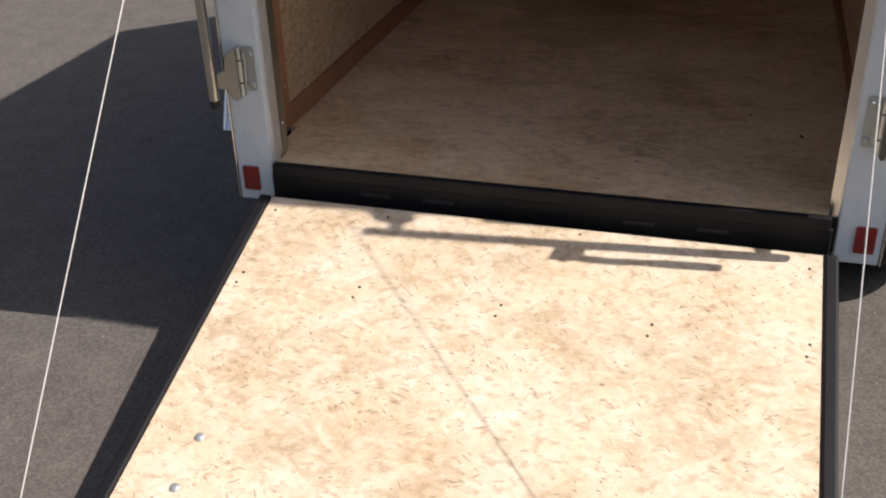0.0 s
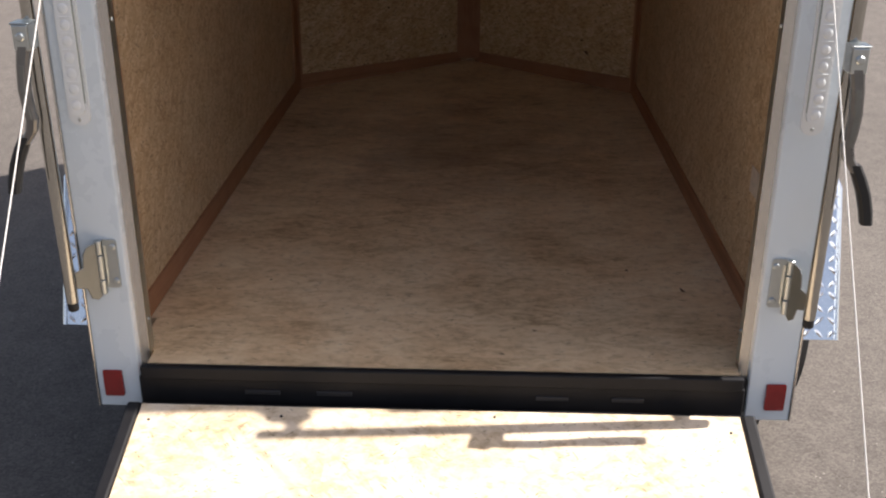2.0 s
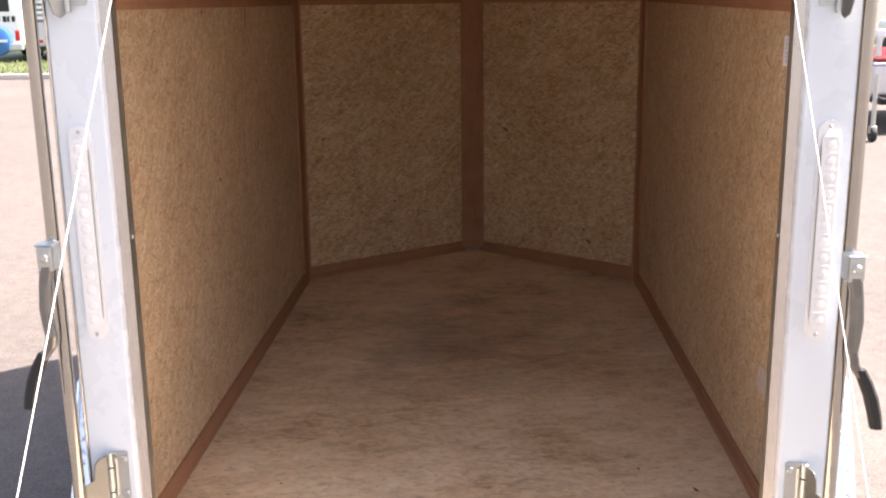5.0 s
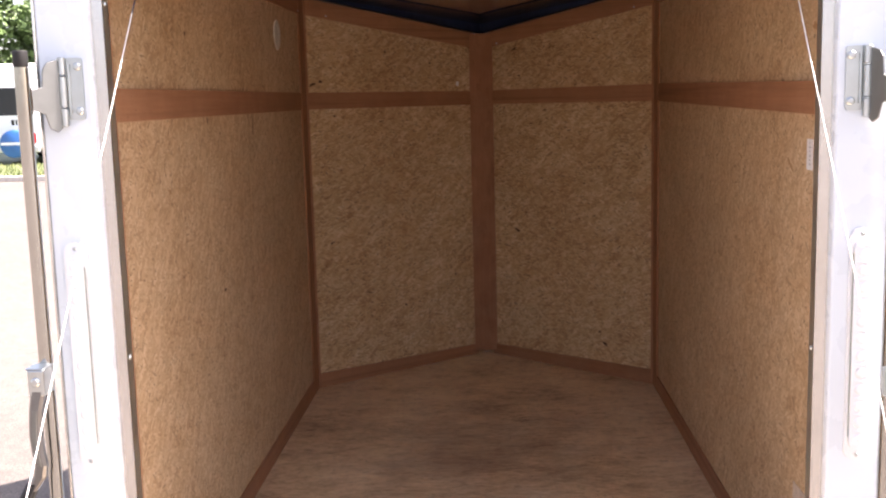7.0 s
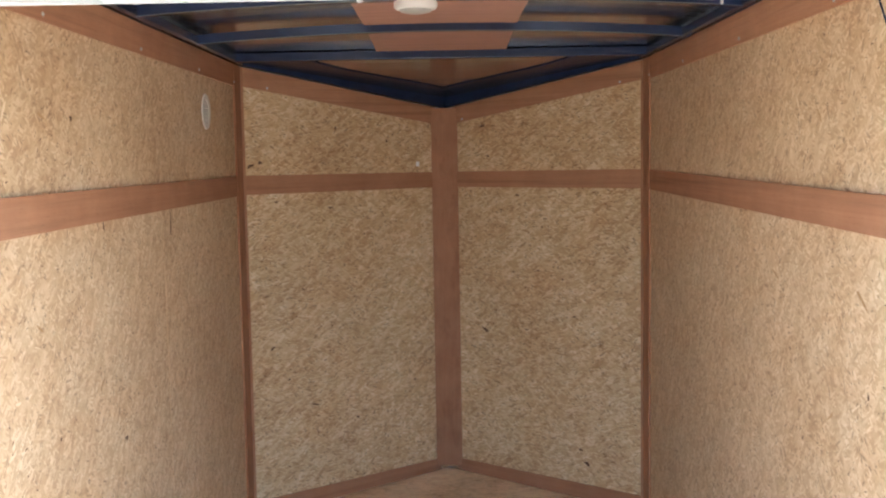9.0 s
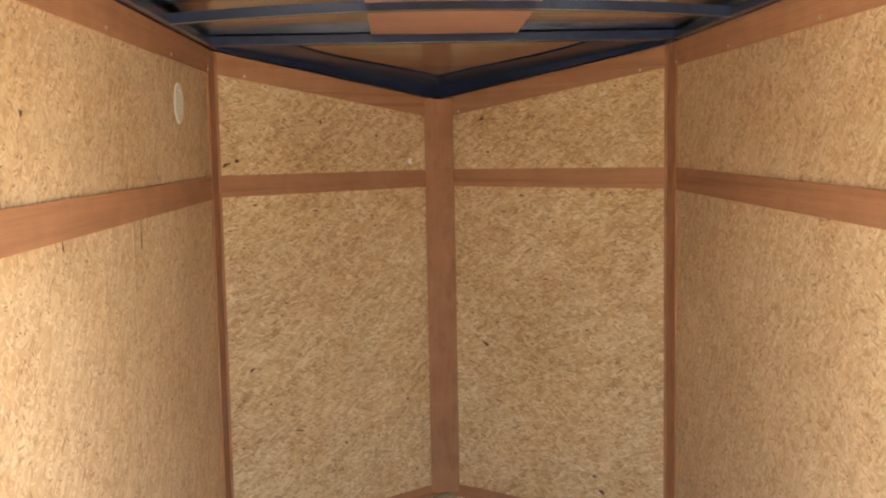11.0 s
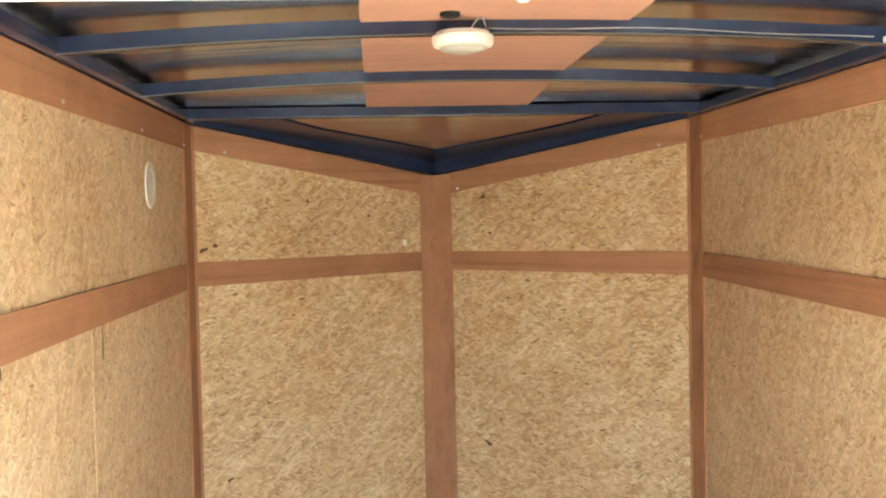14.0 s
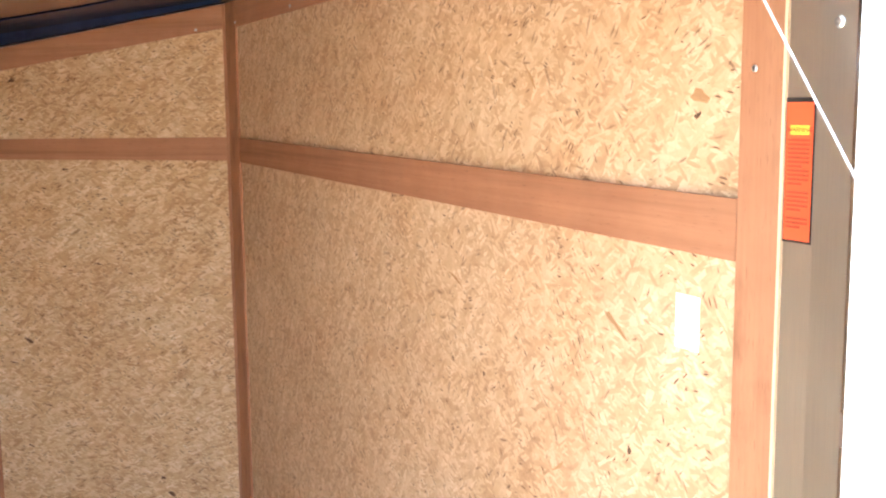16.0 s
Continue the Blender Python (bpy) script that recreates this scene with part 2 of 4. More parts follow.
M_RAMP = osb("smooth_ramp_board", RAMP_TONES, (0.22, 0.14, 0.075), (0.080, 0.022), 5, 1.8, 0.1, 0.58, 0.22, 0.05, 0.10, 0.62, 0.9, 1.0, (1.0, 0.89, 0.66), None, 0.06, 0.60)
M_LUAN = plank_wood("reddish_plywood_horizontal", (0.305, 0.138, 0.070), (0.465, 0.242, 0.130))
M_LUAN_V = plank_wood("reddish_plywood_upright", (0.305, 0.138, 0.070), (0.465, 0.242, 0.130), True)
M_LUAN_CEIL = plank_wood("ceiling_plywood", (0.37, 0.195, 0.140), (0.47, 0.265, 0.195))
M_EDGE = paint("raw_wood_edge", (0.78, 0.64, 0.42), 0.8, speck=0.1)
M_WHITE = paint("white_enamel_sheet", (0.625, 0.685, 0.720), 0.28, speck=0.005, scale=6.0)
M_BLACK = paint("black_steel_paint", (0.009, 0.0086, 0.0098), 0.55, speck=0.2, bump=0.1, gloss=0.3)
M_BOW = paint("dark_roof_frame_paint", (0.018, 0.026, 0.058), 0.22, speck=0.2)
M_ALU = brushed("brushed_aluminium_trim", (0.66, 0.645, 0.62), 0.24)
M_JAMB = brushed("dull_metal_jamb", (0.70, 0.69, 0.60), 0.42)
M_ZINC = paint("zinc_plate", (0.50, 0.53, 0.525), 0.32, 1.0, 0.05, 40.0)
M_ROD = paint("yellow_zinc_rod", (0.43, 0.425, 0.395), 0.13, 1.0, 0.05, 20.0)
M_LEVER = paint("tarnished_zinc_lever", (0.20, 0.20, 0.20), 0.30, 1.0, 0.08, 40.0)
M_DULL = paint("dull_zinc", (0.215, 0.222, 0.212), 0.40, 1.0, 0.06, 40.0)
M_BOLT = paint("plated_bolt_head", (0.55, 0.56, 0.56), 0.45, 0.6, 0.05, 40.0)
M_RUBBER = paint("black_rubber", (0.010, 0.010, 0.010), 0.7, speck=0.15)
M_RED = paint("red_reflector", (0.24, 0.010, 0.012), 0.25, speck=0.1)
M_CORD = paint("white_coated_cable", (0.70, 0.68, 0.64), 0.45, speck=0.03)
M_WIRE = paint("grey_white_wire", (0.46, 0.45, 0.43), 0.5, speck=0.05)
M_PLASTIC = paint("cream_plastic", (0.64, 0.62, 0.57), 0.35, speck=0.02)
M_TREAD = paint("bright_tread_plate", (0.82, 0.84, 0.88), 0.2, 1.0, 0.04, 15.0)
M_ORANGE = paint("orange_sticker", (0.80, 0.10, 0.03), 0.45, speck=0.03)
M_YELLOW = paint("yellow_sticker_band", (0.80, 0.58, 0.06), 0.45, speck=0.03)
M_PRINT = paint("brown_print", (0.30, 0.05, 0.02), 0.5, speck=0.1)
M_SLOT = paint("grey_plastic_plug", (0.024, 0.023, 0.025), 0.5, speck=0.1)
M_INK = paint("black_ink", (0.02, 0.018, 0.016), 0.5, speck=0.1)
M_PAPER = paint("white_paper_label", (0.84, 0.84, 0.85), 0.5, speck=0.03)
M_TORN = paint("faded_torn_paper", (0.58, 0.49, 0.40), 0.7, speck=0.15, scale=60)
M_FAINT = paint("faint_grey_print", (0.50, 0.50, 0.52), 0.6, speck=0.05)
M_KNOT = paint("dark_knot", (0.12, 0.060, 0.028), 0.75, speck=0.3, scale=200)
M_FROST = paint("frosted_lens", (0.34, 0.33, 0.30), 0.3, speck=0.04, scale=40)
M_PILL = paint("pale_lamp_plastic", (0.72, 0.735, 0.73), 0.18, speck=0.02, scale=60)
M_GASKET = paint("grey_green_gasket", (0.24, 0.27, 0.23), 0.5, speck=0.1)
M_GROUND = asphalt()


def roof_skin():
    """Bare roof sheet: a smooth, slightly rippled mirror that has dulled a little."""
    m = Nodes("roof_sheet", 0.10, 1.0)
    pos = m.add("TexCoord").outputs["Object"]
    ripple = m.noise(m.scaled(pos, 1.2, 14.0, 1.0), 1.0, 2.0, 0.4)
    dull = m.noise(pos, 4.0, 3.0)
    m.base("Base Color", m.ramp(dull, [(0.3, (0.46, 0.47, 0.50)), (0.7, (0.58, 0.585, 0.61))]))
    m.base("Roughness", m.math("ADD", 0.10, m.math("MULTIPLY", dull, 0.14)))
    m.bump(ripple, 0.22, 0.01)
    return m.mat


M_SKIN = roof_skin()


# ---- mesh tools ----
def lay_uv(me):
    """UVs in metres: upright faces by their own width and height, flat ones by x and y."""
    layer = me.uv_layers.new(name="UVMap").data
    for poly in me.polygons:
        n = poly.normal
        if abs(n.z) > 0.85:
            u, v = Vector((1, 0, 0)), Vector((0, 1, 0))
        else:
            u = Vector((-n.y, n.x, 0)).normalized()
            v = n.cross(u)
        for li in poly.loop_indices:
            p = me.vertices[me.loops[li].vertex_index].co
            layer[li].uv = (p.dot(u), p.dot(v))


def part(name, bm, material, parent=None, label="", smooth=False):
    bmesh.ops.recalc_face_normals(bm, faces=bm.faces)
    me = bpy.data.meshes.new(name)
    bm.to_mesh(me)
    bm.free()
    lay_uv(me)
    me.materials.append(material)
    if smooth:
        me.polygons.foreach_set("use_smooth", [True] * len(me.polygons))
        me.set_sharp_from_angle(angle=radians(38))
    ob = new(name, me)
    if parent is not None:
        ob.parent = parent
    if label:
        ob["label"] = label
    return ob


def thing(name, label, category, group="", kind="", at=(0, 0, 0)):
    ob = new(name)
    ob.empty_display_size = 0.1
    ob.location = at
    return tagged(ob, label, category, group, kind)


def box(x0, x1, y0, y1, z0, z1, bevel=0.0, seg=1, bm=None):
    own = bmesh.new()
    vs = [own.verts.new((x, y, z)) for z in (z0, z1) for y in (y0, y1) for x in (x0, x1)]
    for f in ((0, 2, 3, 1), (4, 5, 7, 6), (0, 1, 5, 4), (2, 6, 7, 3), (0, 4, 6, 2), (1, 3, 7, 5)):
        own.faces.new([vs[i] for i in f])
    if bevel:
        bmesh.ops.bevel(own, geom=list(own.edges), offset=bevel, segments=seg, affect="EDGES", profile=0.5)
    if bm is None:
        return own
    merge(bm, own)
    return bm


def merge(bm, other, m=None):
    if m is not None:
        bmesh.ops.transform(other, matrix=m, verts=other.verts)
    tmp = bpy.data.meshes.new("tmp")
    other.to_mesh(tmp)
    other.free()
    bm.from_mesh(tmp)
    bpy.data.meshes.remove(tmp)
    return bm


def prism(poly, z0, z1):
    """An upright prism over a plan outline; z0 and z1 may be one height or one for each corner."""
    bm = bmesh.new()
    n = len(poly)
    lo = z0 if isinstance(z0, (list, tuple)) else [z0] * n
    hi = z1 if isinstance(z1, (list, tuple)) else [z1] * n
    a = [bm.verts.new((x, y, z)) for (x, y), z in zip(poly, lo)]
    b = [bm.verts.new((x, y, z)) for (x, y), z in zip(poly, hi)]
    bm.faces.new(a[::-1])
    bm.faces.new(b)
    for i in range(n):
        bm.faces.new((a[i], a[(i + 1) % n], b[(i + 1) % n], b[i]))
    return bm


def lathe(profile, steps=24, axis="z"):
    """A turned solid from (radius, height) pairs."""
    bm = bmesh.new()
    rings = []
    for r, h in profile:
        if r < 1e-6:
            rings.append([bm.verts.new((0, 0, h))])
        else:
            rings.append([bm.verts.new((r * math.cos(2 * math.pi * k / steps), r * math.sin(2 * math.pi * k / steps), h)) for k in range(steps)])
    for a, b in zip(rings, rings[1:]):
        for k in range(steps):
            j = (k + 1) % steps
            if len(a) == 1 and len(b) == 1:
                continue
            if len(a) == 1:
                bm.faces.new((a[0], b[j], b[k]))
            elif len(b) == 1:
                bm.faces.new((a[k], a[j], b[0]))
            else:
                bm.faces.new((a[k], a[j], b[j], b[k]))
    if len(rings[0]) > 1:
        bm.faces.new(rings[0][::-1])
    if len(rings[-1]) > 1:
        bm.faces.new(rings[-1])
    if axis != "z":
        bmesh.ops.rotate(bm, verts=bm.verts, matrix=Matrix.Rotation(radians(-90), 3, "X") if axis == "y" else Matrix.Rotation(radians(90), 3, "Y"))
    return bm


def tube(points, radius, steps=10, bm=None, flat=1.0):
    """A round bar along a line of points."""
    own = bmesh.new()
    pts = [Vector(p) for p in points]
    rings = []
    side = None
    for i, p in enumerate(pts):
        d = (pts[min(i + 1, len(pts) - 1)] - pts[max(i - 1, 0)]).normalized()
        if side is None:
            side = d.cross(Vector((0, 1, 0.01)) if abs(d.y) < 0.9 else Vector((1, 0, 0))).normalized()
        else:
            side = (side - d * side.dot(d)).normalized()
        up = d.cross(side)
        r = radius[i] if isinstance(radius, (list, tuple)) else radius
        rings.append([own.verts.new(p + side * r * math.cos(2 * math.pi * k / steps) + up * r * flat * math.sin(2 * math.pi * k / steps)) for k in range(steps)])
    for a, b in zip(rings, rings[1:]):
        for k in range(steps):
            j = (k + 1) % steps
            own.faces.new((a[k], a[j], b[j], b[k]))
    own.faces.new(rings[0][::-1])
    own.faces.new(rings[-1])
    if bm is None:
        return own
    merge(bm, own)
    return bm


# ---- plan of the trailer, metres ----
FZ = 0.50                    # trailer floor over the ground
XL, XR = -0.705, 0.730       # inner faces of the side boards
OL, OR = -0.762, 0.772       # outer skin
YC = 2.41                    # where the sides meet the pointed nose
AX, AY = 0.018, 3.020        # the nose's inner corner
WT = 2.144                   # top of the wall boards
NT = 2.009                   # top of the nose boards at the middle post
REAR = 0.012                 # rear face of the corner posts
HEAD = 2.017                 # underside of the rear header

# ---- ground ----
bm = bmesh.new()
for i in range(25):
    for j in range(25):
        bm.verts.new(((i - 12) ** 3 * 0.9, (j - 12) ** 3 * 0.9, 0.0))
bm.verts.ensure_lookup_table()
for i in range(24):
    for j in range(24):
        bm.faces.new([bm.verts[k] for k in (i * 25 + j, i * 25 + j + 1, i * 25 + j + 26, i * 25 + j + 25)])
tagged(part("ground", bm, M_GROUND), "worn grey asphalt yard with pale chips", "ground", kind="structure")

# ---- trailer shell ----
floor = tagged(part("floor", box(XL + 0.001, XR - 0.001, 0.2205, YC, FZ - 0.019, FZ), M_FLOOR),
               "scuffed smooth wood-strand floor board of the trailer", "floor", kind="structure")
part("floor_end", box(-0.643, 0.651, 0.007, 0.0602, FZ - 0.019, FZ), M_FLOOR, floor)
part("floor_end", box(-0.684, 0.692, 0.0602, 0.2205, FZ - 0.019, FZ - 0.0002), M_FLOOR, floor)
tip = prism([(XL, YC), (XR, YC), (AX + 0.01, AY), (AX - 0.01, AY)], FZ - 0.019, FZ)
part("nose_floor", tip, M_FLOOR, floor)
part("underframe", prism([(OL + 0.01, 0.02), (OR - 0.01, 0.02), (OR - 0.01, YC), (AX, AY + 0.06), (OL + 0.01, YC)], FZ - 0.10, FZ - 0.021), M_BLACK, floor)


def wall(name, label, inner, outer, z1):
    """One board wall: inner and outer plan edges, boards below and above the joint, white skin outside."""
    (ax, ay), (bx, by) = inner
    (cx, cy), (dx, dy) = outer
    t = 0.012
    d = Vector((bx - ax, by - ay)).normalized()
    n = Vector((d.y, -d.x))
    if n.dot(Vector((cx - ax, cy - ay))) < 0:
        n = -n
    holder = part(name, prism([(ax + n.x * t, ay + n.y * t), (bx + n.x * t, by + n.y * t), (dx, dy), (cx, cy)], FZ - 0.10, [z for z in (z1[0], z1[1], z1[1], z1[0])]), M_WHITE)
    tagged(holder, label, "wall", kind="structure")
    return holder, n, t


SEAM = FZ + 1.22
wall_west, _, _ = wall("wall_west", "trailer side wall lined with coarse strand board", [(XL, 0.20), (XL, YC)], [(OL, 0.20), (OL, YC)], (2.20, 2.20))
wall_east, _, _ = wall("wall_east", "trailer side wall lined with coarse strand board", [(XR, 0.20), (XR, YC)], [(OR, 0.20), (OR, YC)], (2.20, 2.20))
wall_nw, NL, _ = wall("wall_northwest", "slanting nose wall lined with coarse strand board", [(XL, YC), (AX, AY)], [(OL, YC), (AX, AY + 0.075)], (2.20, 2.10))
wall_ne, NR, _ = wall("wall_northeast", "slanting nose wall lined with coarse strand board", [(XR, YC), (AX, AY)], [(OR, YC), (AX, AY + 0.075)], (2.20, 2.10))


def side_boards(holder, x, out):
    """Two panels below the joint and one above, with hairline gaps."""
    gap = 0.0026 if out < 0 else 0.0003
    # black strip added behind the upright joint to stand in for its shade
    b0, b1 = sorted((x + out * 1.005, x + out * 1.04))
    part("gap_shade_strip", box(b0, b1, 1.350, 1.390, FZ + 0.002, SEAM), M_BLACK, holder)
    for y0, y1 in ((0.155, 1.370), (1.370, YC)):
        part("board", box(min(x, x + out), max(x, x + out), y0 + gap, y1 - gap, FZ + 0.002, SEAM - gap), M_WALL, holder)
    part("board", box(min(x, x + out), max(x, x + out), 0.155, YC, SEAM + gap, WT), M_WALL, holder)


side_boards(wall_west, XL, -0.0115)
side_boards(wall_east, XR, 0.0115)


def nose_boards(holder, x, n):
    a, b = Vector((x, YC)), Vector((AX, AY))
    o = n * 0.0115
    poly = [tuple(a), tuple(b), tuple(b + o), tuple(a + o)]
    part("board", prism(poly, FZ + 0.002, SEAM - 0.001), M_NOSE, holder)
    part("board", prism(poly, SEAM + 0.001, [WT, NT, NT, WT]), M_NOSE, holder)


nose_boards(wall_nw, XL, NL)
nose_boards(wall_ne, XR, NR)

# trim boards: foot strip, joint strip, top strip, corner strips
T = 0.0055
STRIPS = ((FZ + 0.001, FZ + 0.063), (1.690, 1.759))


def side_trim(holder, x, sgn, end):
    y0 = end - 0.064
    for z0, z1 in STRIPS + ((WT - 0.074, WT),):
        a, b = x, x + sgn * T
        sag = 0.021 if sgn < 0 and 1.0 < z0 < 2.0 else 0.0        # this strip sinks towards the rear
        poly = [(a, end + 0.001), (b, end + 0.001), (b, YC - 0.107), (a, YC - 0.107)]
        part("trim_board", prism(poly, [z0 - sag, z0 - sag, z0, z0], [z1 - sag, z1 - sag, z1, z1]), M_LUAN, holder)
    part("trim_board", box(min(x, x + sgn * (T + 0.001)), max(x, x + sgn * (T + 0.001)), y0, end, FZ + 0.001, WT, 0.0012), M_LUAN_V, holder)
    part("trim_board", box(min(x, x + sgn * (T + 0.001)), max(x, x + sgn * (T + 0.001)), YC - 0.106, YC + 0.004, FZ + 0.001, WT, 0.0012), M_LUAN_V, holder)
    e0 = x
    part("board_edge", box(min(e0, e0 + sgn * 0.0088), max(e0, e0 + sgn * 0.0088), y0 - 0.0045, y0 - 0.0005, FZ + 0.001, WT), M_EDGE, holder)


side_trim(wall_west, XL, 1, 0.222)
side_trim(wall_east, XR, -1, 0.257)


def nose_trim(holder, x, n):
    a, b = Vector((x, YC)), Vector((AX, AY))
    d = (b - a).normalized()
    s0, s1 = a + d * 0.004, b - d * 0.05
    o = -n * T
    poly = [tuple(s0), tuple(s1), tuple(s1 + o), tuple(s0 + o)]
    for z0, z1 in STRIPS:
        dip = 0.014 if z0 < 1.0 else 0.006
        part("trim_board", prism(poly, z0, [z1, z1 - dip, z1 - dip, z1]), M_LUAN, holder)
    def top(p):
        return WT + (NT - WT) * (p - a).length / (b - a).length
    h = [top(s0), top(s1), top(s1), top(s0)]
    part("trim_board", prism(poly, [v - 0.068 for v in h], h), M_LUAN, holder)
    c0, c1 = a - d * 0.0, a + d * 0.013
    o2 = -n * (T + 0.001)
    part("trim_board", prism([tuple(c0), tuple(c1), tuple(c1 + o2), tuple(c0 + o2)], FZ + 0.001, [top(c0), top(c1), top(c1), top(c0)]), M_LUAN_V, holder)


nose_trim(wall_nw, XL, NL)
nose_trim(wall_ne, XR, NR)
tagged(part("trim_post", box(AX - 0.054, AX + 0.054, 2.970, 2.977, FZ + 0.02, NT + 0.004, 0.0015), M_LUAN_V),
       "reddish plywood strip covering the nose corner", "trim", kind="structure")

# ---- roof ----
def arch(x):
    return 0.030 * (1 - ((x - 0.012) / 0.74) ** 2)


def roof_z(x, y):
    """Underside of the roof sheet: arched, then flat over the last bow, then falling to the nose."""
    if y > 2.285:
        return 2.179 - 0.122 * (y - 2.285) / 0.735
    k = min(1.0, max(0.0, (y - 1.755) / 0.53))
    return (1 - k) * (2.173 + arch(x)) + k * 2.179


bm = bmesh.new()
nx, ny = 28, 44
layers = []
for lift in (0.014, 0.018):
    layers.append([[None] * (ny + 1) for _ in range(nx + 1)])
    for i in range(nx + 1):
        for j in range(ny + 1):
            y = 0.030 + (AY + 0.05) * j / ny
            half = 1.0 if y <= YC else max(0.02, 1 - (y - YC) / (AY + 0.085 - YC))
            x = AX + (OL - AX) * half + (OR - OL) * half * i / nx
            rise = min(1.0, max(0.0, (2.26 - y) / 0.5))     # the sheet rides clear of the bows, and comes down to the last one
            layers[-1][i][j] = bm.verts.new((x, y, roof_z(x, y) + lift * rise + 0.004 * (1 - rise) * (lift > 0.016)))
lower, upper = layers
for i in range(nx):
    for j in range(ny):
        bm.faces.new((lower[i][j], lower[i][j + 1], lower[i + 1][j + 1], lower[i + 1][j]))
        bm.faces.new((upper[i][j], upper[i + 1][j], upper[i + 1][j + 1], upper[i][j + 1]))
for i in range(nx):
    for j in (0, ny):
        bm.faces.new((lower[i][j], lower[i + 1][j], upper[i + 1][j], upper[i][j]))
for j in range(ny):
    for i in (0, nx):
        bm.faces.new((lower[i][j], lower[i][j + 1], upper[i][j + 1], upper[i][j]))
ROOF_TOP = [(OL, 0.032), (OR, 0.032), (OR, YC), (AX, AY + 0.085), (OL, YC)]
ceiling = tagged(part("ceiling", bm, M_SKIN, smooth=True), "bare rippled metal roof sheet over dark steel bows", "ceiling", kind="structure")


part("roof_cover", prism(ROOF_TOP, 2.236, 2.246), M_WHITE, ceiling, "white outer roof sheet")
for xa in (OL - 0.004, OR - 0.016):
    part("roof_edge", box(xa, xa + 0.020, 0.032, YC, 2.2005, 2.262, 0.006, 2), M_ALU, ceiling, "rounded aluminium roof edge")


def bow(y, depth=0.030, height=0.026, drop=0.0):
    """An arched steel roof bow from wall to wall."""
    bm = bmesh.new()
    n = 20
    x0, x1 = XL - 0.004, XR + 0.004
    rows = []
    for i in range(n + 1):
        x = x0 + (x1 - x0) * i / n
        z = roof_z(x, y) - 0.001 - drop
        rows.append([bm.verts.new((x, yy, zz)) for yy, zz in ((y - depth / 2, z), (y + depth / 2, z), (y + depth / 2, z - height), (y - depth / 2, z - height))])
    for a, b in zip(rows, rows[1:]):
        for k in range(4):
            bm.faces.new((a[k], a[(k + 1) % 4], b[(k + 1) % 4], b[k]))
    bm.faces.new(rows[0])
    bm.faces.new(rows[-1][::-1])
    bmesh.ops.bevel(bm, geom=[e for e in bm.edges if abs(e.verts[0].co.y - e.verts[1].co.y) < 1e-6 and abs(e.verts[0].co.x - e.verts[1].co.x) > 1e-4],
                    offset=0.004, segments=2, affect="EDGES")
    return bm


def bow_flange(y, depth=0.030, height=0.026):
    """The thin bare lower flange along a bow's rear edge."""
    bm = bmesh.new()
    rows = []
    for i in range(21):
        x = XL + 0.002 + (XR - XL - 0.004) * i / 20
        z = roof_z(x, y) - 0.001 - height
        rows.append([bm.verts.new((x, y - depth / 2 - dy, z + dz)) for dy, dz in ((0.0035, 0.0), (-0.002, 0.0), (-0.002, -0.0014), (0.0035, -0.0014))])
    for a, b in zip(rows, rows[1:]):
        for k in range(4):
            bm.faces.new((a[k], a[(k + 1) % 4], b[(k + 1) % 4], b[k]))
    bm.faces.new(rows[0])
    bm.faces.new(rows[-1][::-1])
    return bm


for yb in (0.575, 1.165, 1.755):
    part("roof_bow", bow(yb), M_BOW, ceiling)
    part("bow_flange", bow_flange(yb), M_DULL, ceiling)
part("roof_bow", box(XL - 0.004, XR + 0.004, 2.270, 2.300, 2.147, 2.177, 0.004, 2), M_BOW, ceiling)
for x, sgn in ((XL, -1), (XR, 1)):
    part("roof_rail", box(min(x, x + sgn * 0.05) + 0.0 - (0.022 if sgn > 0 else 0), max(x, x + sgn * 0.05) + (0.022 if sgn < 0 else 0), 0.05, YC, WT + 0.003, WT + 0.030, 0.004), M_BOW, ceiling)


def nose_rail(x, n):
    """The deep dark rail that carries the roof's edge along one side of the nose."""
    a, b = Vector((x, YC)), Vector((AX, AY))
    d = (b - a).normalized()
    bm = bmesh.new()
    vr = []
    for i in range(11):
        k = i / 10
        p = a + (b - a) * k
        z = WT + (NT - WT) * k + 0.003
        q = p - n * 0.020 if i < 10 else Vector((AX, AY - 0.027))
        top = max(z + 0.004, roof_z(q.x, q.y) - 0.001)
        vr.append([bm.verts.new((*pq, zz)) for pq, zz in ((p + n * 0.010, z), (q, z), (q, top), (p + n * 0.010, top))])
    for r0, r1 in zip(vr, vr[1:]):
        for k in range(4):
            bm.faces.new((r0[k], r0[(k + 1) % 4], r1[(k + 1) % 4], r1[k]))
    bm.faces.new(vr[0])
    bm.faces.new(vr[-1][::-1])
    part("nose_rail", bm, M_BOW, ceiling)


